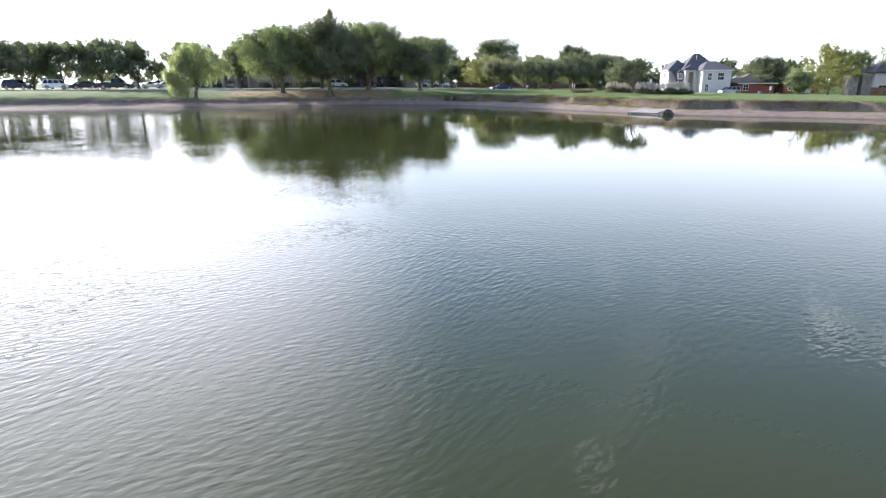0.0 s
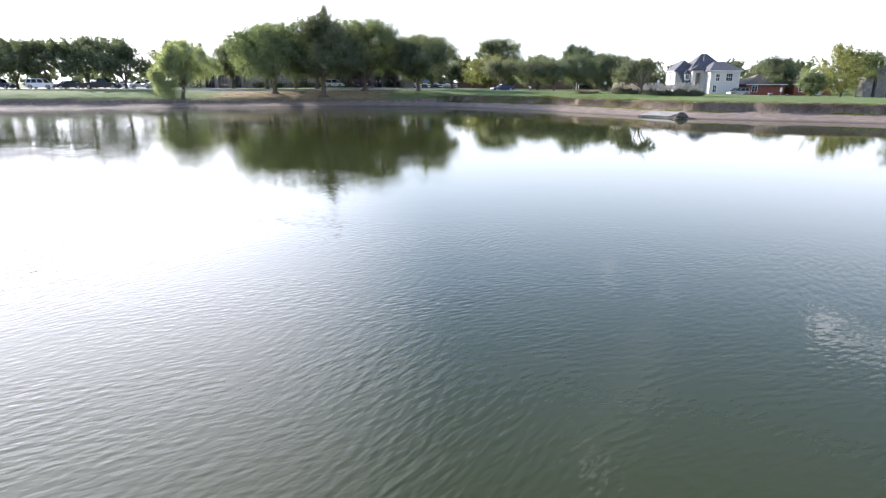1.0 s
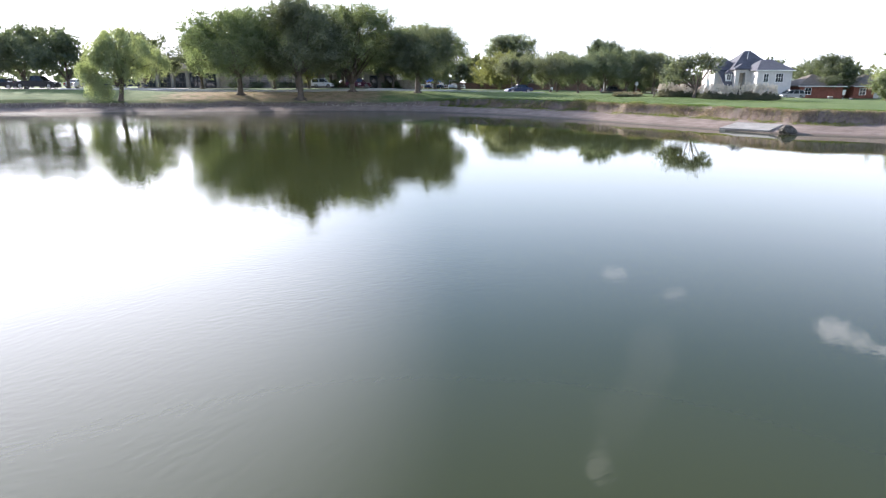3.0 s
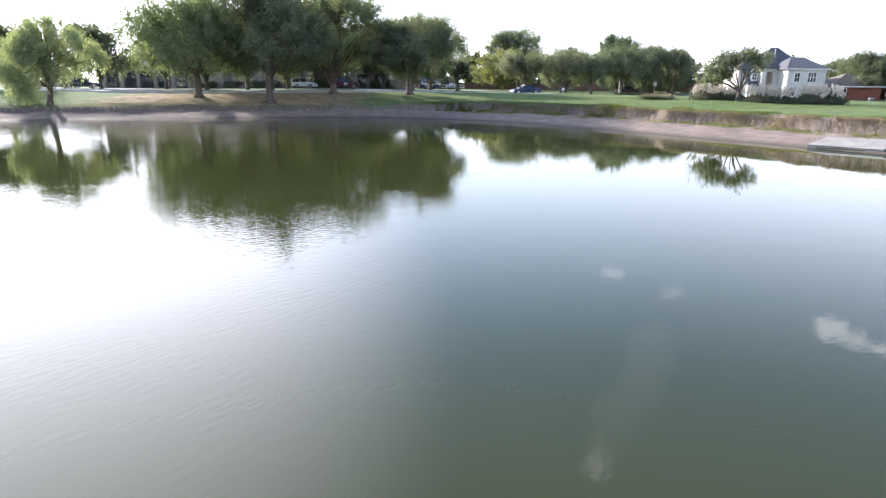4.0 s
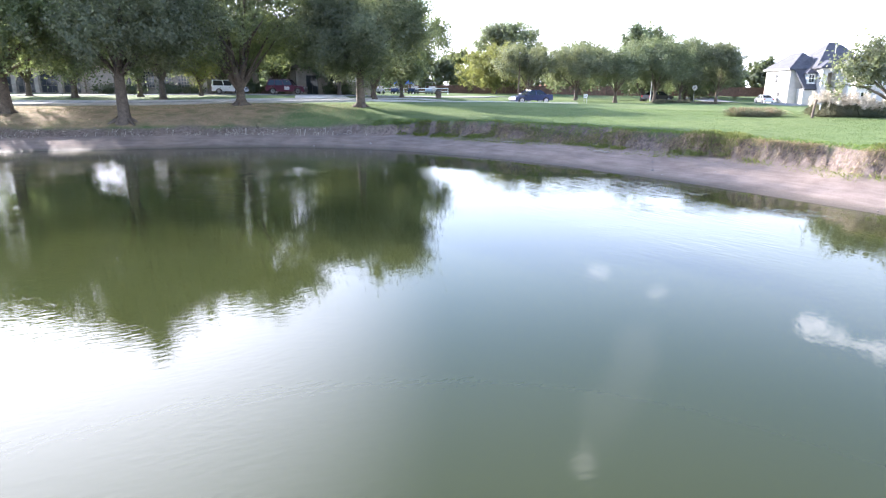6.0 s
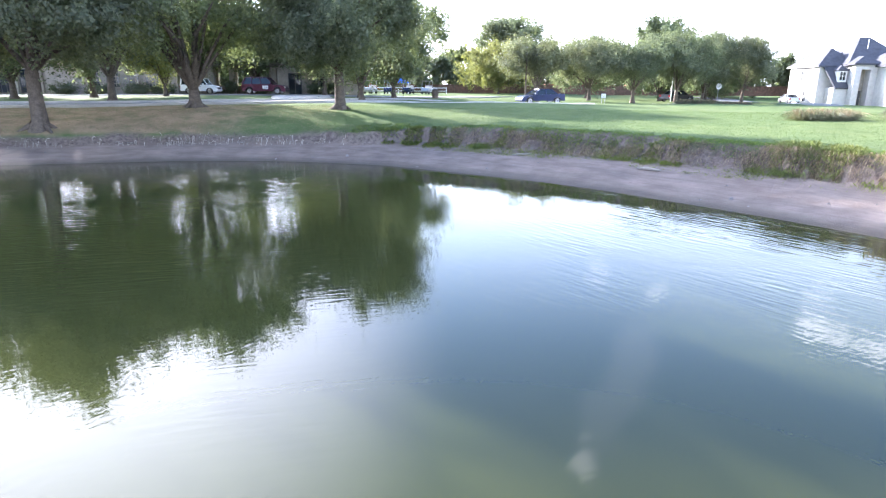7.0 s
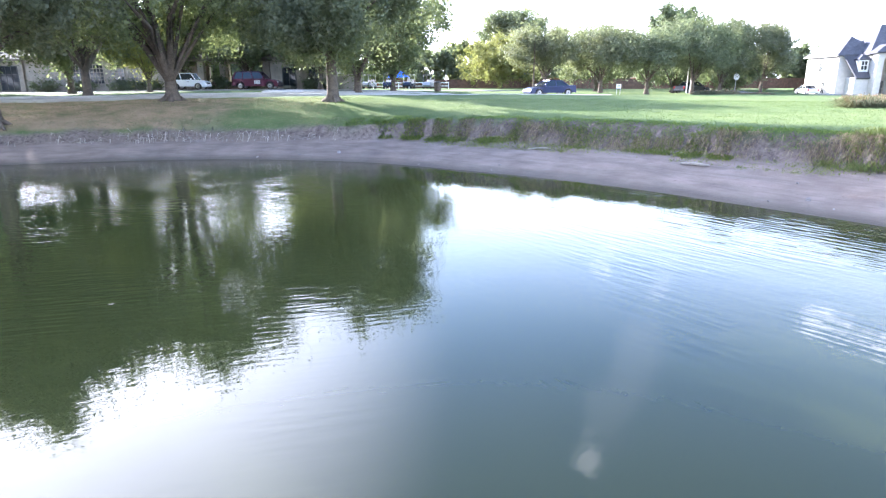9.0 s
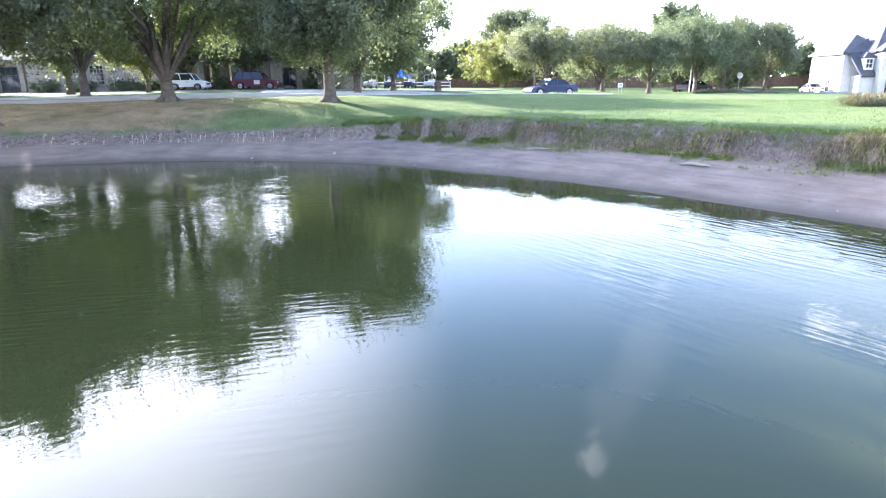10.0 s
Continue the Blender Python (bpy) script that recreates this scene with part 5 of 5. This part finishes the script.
car(-23.4, 140.6, 0, "boxy white hatchback parked before the clubhouse", WHITE_PAINT, "box")
car(-16.8, 142.0, -2, "maroon sport-utility car with a white door sign", MAROON, "suv", sign=True)
car(12.6, 134.3, 198, "dark blue saloon car on the street", NAVY, "sedan")
car(70.6, 153.0, 186, "silver minivan parked on a driveway", SILVER, "van")
for x, y, turn, label, c, k in ((-60.5, 115.6, 4, "dark pickup truck in the car park", BLACK_PAINT, "pickup"), (-72.3, 117.0, 2, "white sport-utility car in the car park", WHITE_PAINT, "suv"),
                                (-79.5, 116.5, 0, "dark sport-utility car in the car park", DARK_BLUE, "suv"), (-66.4, 116.2, 183, "black saloon in the car park", BLACK_PAINT, "sedan"),
                                (-54.0, 122.5, 40, "pale saloon in the car park", SILVER, "sedan"), (-50.6, 123.2, 40, "dark saloon in the car park", DARK_BLUE, "sedan"),
                                (-57.6, 124, 40, "white saloon in the car park", WHITE_PAINT, "sedan"), (-86.5, 116.8, 2, "dark saloon in the car park", BLACK_PAINT, "sedan"),
                                (-57, 129.5, 10, "white van at the back of the car park", WHITE_PAINT, "van"), (-64, 131, 90, "silver saloon under the oaks", SILVER, "sedan"),
                                (-70, 131, 90, "white saloon under the oaks", WHITE_PAINT, "sedan"), (-76, 131, 90, "dark saloon under the oaks", DARK_BLUE, "sedan")):
    car(x, y, turn, label, c, k, "cars in the car park")


def golf_cart(x, y, turn, colour, label):
    """A small open cart; its front points along its own +x."""
    t = thing("golf_cart", x, y, ground(x, y) + 0.01, turn, label, "golf cart", "golf carts beside the canopy")
    prof = [(-1.15, 0.28), (1.1, 0.28), (1.2, 0.5), (1.05, 0.86), (0.72, 0.9), (0.6, 0.42), (0.12, 0.4), (0.05, 0.66), (-0.6, 0.7), (-1.15, 0.8)]
    n = len(prof)
    part("body", poly([tuple(range(n)), tuple(range(2 * n - 1, n - 1, -1))] + [(k, k + n, (k + 1) % n + n, (k + 1) % n) for k in range(n)],
                      [(px, -0.55, pz) for px, pz in prof] + [(px, 0.55, pz) for px, pz in prof]), t, mat=colour)
    part("seat", box(-0.62, -0.5, 0.69, 0.02, 0.5, 0.82, 0.03), t, mat=PALE_BRICK)
    part("backrest", box(-0.72, -0.5, 0.82, -0.58, 0.5, 1.2, 0.03), t, mat=PALE_BRICK)
    part("canopy", box(-1.0, -0.62, 1.76, 0.85, 0.62, 1.84, 0.03), t, "pale canopy roof", OLD_CONCRETE)
    for sx, ex in ((-0.95, -0.9), (0.95, 0.7)):
        for sy in (-0.52, 0.52):
            rod("post", t, (sx, sy, 0.75), (ex, sy, 1.78), 0.022, METAL, 6)
    for wx_ in (-0.8, 0.82):
        for sy in (-0.5, 0.5):
            v, fc = tube([(wx_, sy - 0.09, 0.23), (wx_, sy - 0.08, 0.23), (wx_, sy + 0.08, 0.23), (wx_, sy + 0.09, 0.23)], [0.19, 0.23, 0.23, 0.19], 14)
            part("wheel", mesh_from("wheel", [tuple(q) for q in v], fc, [RUBBER], True), t)


def rod(name, parent, a, b, r, mat, sides=8, label=""):
    return part(name, tubes_mesh(name, [tube([a, b], [r, r], sides)], mat), parent, label)


for k in range(5):
    golf_cart(-9.8 + k * 2.7, 161.2 + 0.25 * math.sin(k * 2.3), 256 + 5 * math.sin(k * 4.1), (DARK_BLUE, SILVER, NAVY)[k % 3], "parked golf cart with a pale canopy roof")
car(33.6, 152.8, 30, "dark saloon parked under the oaks", BLACK_PAINT, "sedan")
car(58.6, 170.5, 80, "silver saloon on the side street", SILVER, "sedan")

# ---------------------------------------------------------------- small things
BLUE_CLOTH = surface("blue_canvas", (0.03, 0.16, 0.62), 0.6, 0.08, 1.0, 20.0, 0.1)
SIGN_RED = surface("sign_back", (0.40, 0.40, 0.39), 0.5, 0.08, 4.0, 30.0, 0.0)
SIGN_GREEN = surface("sign_green", (0.05, 0.16, 0.10), 0.5, 0.08, 4.0, 30.0, 0.0)
WOOD_POST = surface("weathered_wood", (0.16, 0.12, 0.09), 0.9, 0.25, 3.0, 25.0, 0.4)


# waste bin
b = thing("waste_bin", 2.1, 135.6, ground(2.1, 135.6), 0, "dark brown park waste bin by the street", "bin")
bm = bmesh.new()
bmesh.ops.create_cone(bm, cap_ends=True, segments=18, radius1=0.27, radius2=0.3, depth=0.82, matrix=Matrix.Translation((0, 0, 0.45)))
part("body", bm, b, mat=WOOD_POST)
bm = bmesh.new()
bmesh.ops.create_cone(bm, cap_ends=True, segments=18, radius1=0.33, radius2=0.2, depth=0.14, matrix=Matrix.Translation((0, 0, 0.93)))
part("lid", bm, b, mat=DARK_TRIM)
for k in range(12):
    a = k * math.pi / 6
    rod("slat", b, (0.285 * math.cos(a), 0.285 * math.sin(a), 0.06), (0.315 * math.cos(a), 0.315 * math.sin(a), 0.84), 0.03, WOOD_POST, 5)
# lamp post beside the row of oaks
lp = thing("utility_pole", 11.7, 138.4, ground(11.7, 138.4) - 0.05, 0, "slim pale wooden pole beside a street oak", "pole")
part("pole", tubes_mesh("pole", [tube([(0, 0, -0.3), (0, 0, 2.5), (0.02, 0, 5.4)], [0.09, 0.08, 0.065], 10)], WOOD_POST), lp)
part("cap", box(-0.1, -0.1, 5.38, 0.12, 0.1, 5.45, 0.01), lp, mat=METAL)
for x, y, h in ((31.2, 147.4, 3.0), (30.6, 147.0, 3.0)):
    q = thing("pale_post", x, y, ground(x, y) - 0.05, 0, "slim pale post between the street oaks", "post")
    part("pole", tubes_mesh("pole", [tube([(0, 0, -0.3), (0.05, 0, h)], [0.07, 0.06], 8)], WHITE_TRIM), q)
# stop sign, seen from behind, with a street-name blade
ss = thing("street_sign", 38.3, 151.4, ground(38.3, 151.4) - 0.05, 8, "grey back of an octagonal road sign on a post", "sign")
rod("post", ss, (0, 0, -0.3), (0, 0, 2.75), 0.035, METAL)
bm = bmesh.new()
bmesh.ops.create_cone(bm, cap_ends=True, segments=8, radius1=0.4, radius2=0.4, depth=0.02, matrix=Matrix.Translation((0, -0.05, 2.15)) @ Matrix.Rotation(radians(90), 4, 'X') @ Matrix.Rotation(radians(22.5), 4, 'Z'))
part("plate", bm, ss, "pale grey octagonal plate", WHITE_TRIM)
part("name_blade", box(-0.45, -0.02, 2.72, 0.45, 0.01, 2.92), ss, "dark green street-name blade", SIGN_GREEN)
part("text_bar", box(-0.35, -0.026, 2.79, 0.35, -0.021, 2.85), ss, mat=WHITE_TRIM)
# yard sign
ys = thing("yard_sign", 17.6, 129.3, ground(17.6, 129.3), 0, "small white notice board on thin legs", "sign")
part("board", box(-0.2, -0.02, 0.5, 0.2, 0.02, 0.86, 0.01), ys, mat=WHITE_TRIM)
for s_ in (-0.14, 0.14):
    rod("leg", ys, (s_, 0, -0.1), (s_, 0, 0.52), 0.02, METAL, 6)
for k in range(2):
    part("text_bar", box(-0.13, -0.026, 0.74 - k * 0.11, 0.13, -0.022, 0.77 - k * 0.11), ys, mat=DARK_TRIM)
# leaning wooden post
wp = thing("wooden_post", 26.8, 104.6, ground(26.8, 104.6) - 0.05, 0, "dark leaning wooden post with a bracket on the lawn", "post")
part("post", tubes_mesh("post", [tube([(0, 0, -0.3), (0.06, 0, 0.6), (0.16, 0, 1.25)], [0.085, 0.075, 0.07], 8)], WOOD_POST), wp)
part("bracket", box(0.1, -0.03, 0.95, 0.5, 0.03, 1.03), wp, mat=METAL)
part("bracket", box(0.44, -0.025, 0.6, 0.5, 0.025, 0.95), wp, mat=METAL)
# utility boxes and markers near the driveway
for x, y, h, lab in ((75.2, 147.2, 0.7, "squat pale utility box on the verge"), (69.0, 147.5, 0.45, "small white kerbside box"), (79.5, 147.5, 0.4, "small pale utility cover on the verge")):
    u = thing("utility_box", x, y, ground(x, y) - 0.03, 0, lab, "box")
    part("body", box(-h * 0.55, -0.3, 0, h * 0.55, 0.3, h, 0.04), u, mat=OLD_CONCRETE)
    part("lid", box(-h * 0.58, -0.32, h - 0.01, h * 0.58, 0.32, h + 0.06, 0.02), u, mat=WHITE_TRIM)
vs = thing("notice_sign", 76.6, 145.4, ground(76.6, 145.4) - 0.03, 0, "white notice sign on a thin post", "sign")
rod("post", vs, (0, 0, -0.2), (0, 0, 1.9), 0.035, METAL)
part("plate", box(-0.28, -0.06, 1.1, 0.28, -0.035, 2.0, 0.01), vs, mat=WHITE_TRIM)
wf = thing("white_banner", 40.5, 122, ground(40.5, 122) - 0.03, 0, "narrow upright white banner on the lawn", "banner")
rod("post", wf, (0, 0, -0.2), (0, 0, 2.4), 0.03, METAL)
part("cloth", box(0.03, -0.012, 0.5, 0.42, 0.012, 2.4, 0.005), wf, mat=WHITE_TRIM)


# concrete outfall and a lump of rubble at the water's edge
def outfall():
    t = thing("outfall", 23.4, 71.9, -0.1, -50, "weathered concrete storm outfall at the water's edge", "outfall")
    part("slab", poly([(0, 1, 2, 3), (7, 6, 5, 4), (0, 4, 5, 1), (1, 5, 6, 2), (2, 6, 7, 3), (3, 7, 4, 0)],
                      [(-2.0, 0.0, -0.5), (2.0, 0.0, -0.5), (2.0, 2.6, -0.5), (-2.0, 2.6, -0.5), (-1.85, -0.1, 0.30), (1.95, -0.1, 0.30), (1.9, 2.4, 0.66), (-1.7, 2.4, 0.66)]), t, mat=OLD_CONCRETE)
    part("apron", box(-1.9, -0.75, -0.4, 2.0, -0.12, 0.09, 0.03), t, mat=OLD_CONCRETE)
    part("slot", box(-1.35, -0.16, 0.1, 1.1, -0.09, 0.2), t, "dark drain slot", DARK_TRIM)


outfall()
rng = np.random.default_rng(9)
bm = bmesh.new()
bmesh.ops.create_icosphere(bm, subdivisions=3, radius=0.62)
for v in bm.verts:
    k = 1 + 0.35 * noise.noise(v.co * 1.7) + 0.15 * noise.noise(v.co * 5)
    v.co = Vector((v.co.x * k, v.co.y * k * 0.8, v.co.z * k * 0.75))
lump = part("rubble_lump", bm, mat=surface("dark_rubble", (0.085, 0.075, 0.06), 0.9, 0.4, 4.0, 20.0, 0.8))
lump.matrix_world = pose(25.6, 69.6, 0.2)
tagged(lump, "dark lump of earth and rubble beside the outfall", "rubble")


# driftwood, branches and stones on the mud
def driftwood(x, y, turn, length, r, label):
    t = part("driftwood", tubes_mesh("driftwood", [tube([(-length / 2, 0, 0.02), (-length * 0.1, 0.04, 0.05), (length * 0.2, -0.03, 0.04), (length / 2, 0.02, 0.02)], [r * 0.5, r, r * 0.9, r * 0.4], 8)], surface("grey_driftwood", (0.33, 0.29, 0.24), 0.85, 0.2, 3.0, 30.0, 0.5)))
    t.matrix_world = pose(x, y, ground(x, y) + r * 0.6, 0, 0, turn)
    tagged(t, label, "branch")


driftwood(10.6, 96.2, -40, 0.95, 0.055, "pale piece of driftwood on the mud bank")
driftwood(10.7, 97.9, -35, 0.6, 0.025, "thin grey branch on the mud bank")
driftwood(6.2, 100.9, 5, 1.1, 0.035, "thin dark branch on the mud bank")
STONE = surface("shore_stone", (0.25, 0.22, 0.20), 0.85, 0.25, 5.0, 30.0, 0.4, per_object=0.3)
bm = bmesh.new()
bmesh.ops.create_icosphere(bm, subdivisions=1, radius=1.0)
for v in bm.verts:
    v.co *= 0.8 + 0.4 * random.random()
stone_mesh = bpy.data.meshes.new("stone")
bm.to_mesh(stone_mesh)
bm.free()
stone_mesh.materials.append(STONE)
for k in range(70):
    i = rng.integers(0, len(shore_line) - 1)
    while not (-58 < shore_line[i, 0] < 46 and shore_line[i, 1] > 55):
        i = rng.integers(0, len(shore_line) - 1)
    o = 0.2 + 3.6 * rng.random() ** 1.4
    x, y = shore_line[i] + inland[i] * o
    r = 0.03 + 0.07 * rng.random() ** 3
    ob = new("stone", stone_mesh)
    ob.matrix_world = pose(x, y, ground(x, y) + r * 0.15, rng.random() * 40, rng.random() * 40, rng.random() * 360) @ Matrix.Diagonal((r * 1.3, r, r * 0.6, 1))
    tagged(ob, "small pale stone lying on the mud bank", "stone", "stones on the mud")

# blue shade sail over a play area beyond the street
tent = thing("shade_canopy", -3.4, 166.5, 2.45, 0, "bright blue peaked shade canopy on posts", "canopy")
part("cloth", poly([(0, 1, 4), (1, 2, 4), (2, 3, 4), (3, 0, 4), (3, 2, 1, 0)], [(-1.6, -1.6, 1.6), (1.6, -1.6, 1.6), (1.6, 1.6, 1.6), (-1.6, 1.6, 1.6), (-0.2, 0, 2.9)]), tent, mat=BLUE_CLOTH)
for sx in (-1.5, 1.5):
    for sy in (-1.5, 1.5):
        rod("post", tent, (sx, sy, -0.2), (sx, sy, 1.62), 0.06, METAL)
# white rail fence far across the lawn
wfence = thing("rail_fence", -8, 176, 2.3, 0, "low white rail fence beyond the far lawn", "fence")
for k in range(7):
    part("post", box(k * 2.0 - 0.05, -0.05, -0.1, k * 2.0 + 0.05, 0.05, 1.1), wfence, mat=WHITE_TRIM)
for z in (0.45, 0.95):
    part("rail", box(0, -0.03, z, 12, 0.03, z + 0.1), wfence, mat=WHITE_TRIM)

# woods on the skyline
rng = np.random.default_rng(21)
bl = []
for k in range(230):
    a = radians(-100 + 200 * k / 229 + rng.normal() * 0.3)
    r = 300 + 40 * rng.random()
    x, y = r * math.sin(a), 40 + r * math.cos(a)
    h = 6.5 + 4.0 * rng.random()
    bl.append((x, y, 2 + h * 0.5, 6 + 3 * rng.random(), 4, h * 0.62))
tagged(new("far_woods", leaf_mesh("far_woods", bl, 60000, 1.5, LEAF_DARK, rng, 50, 1.2)), "low dark woods on the skyline", "woods", kind="stuff")
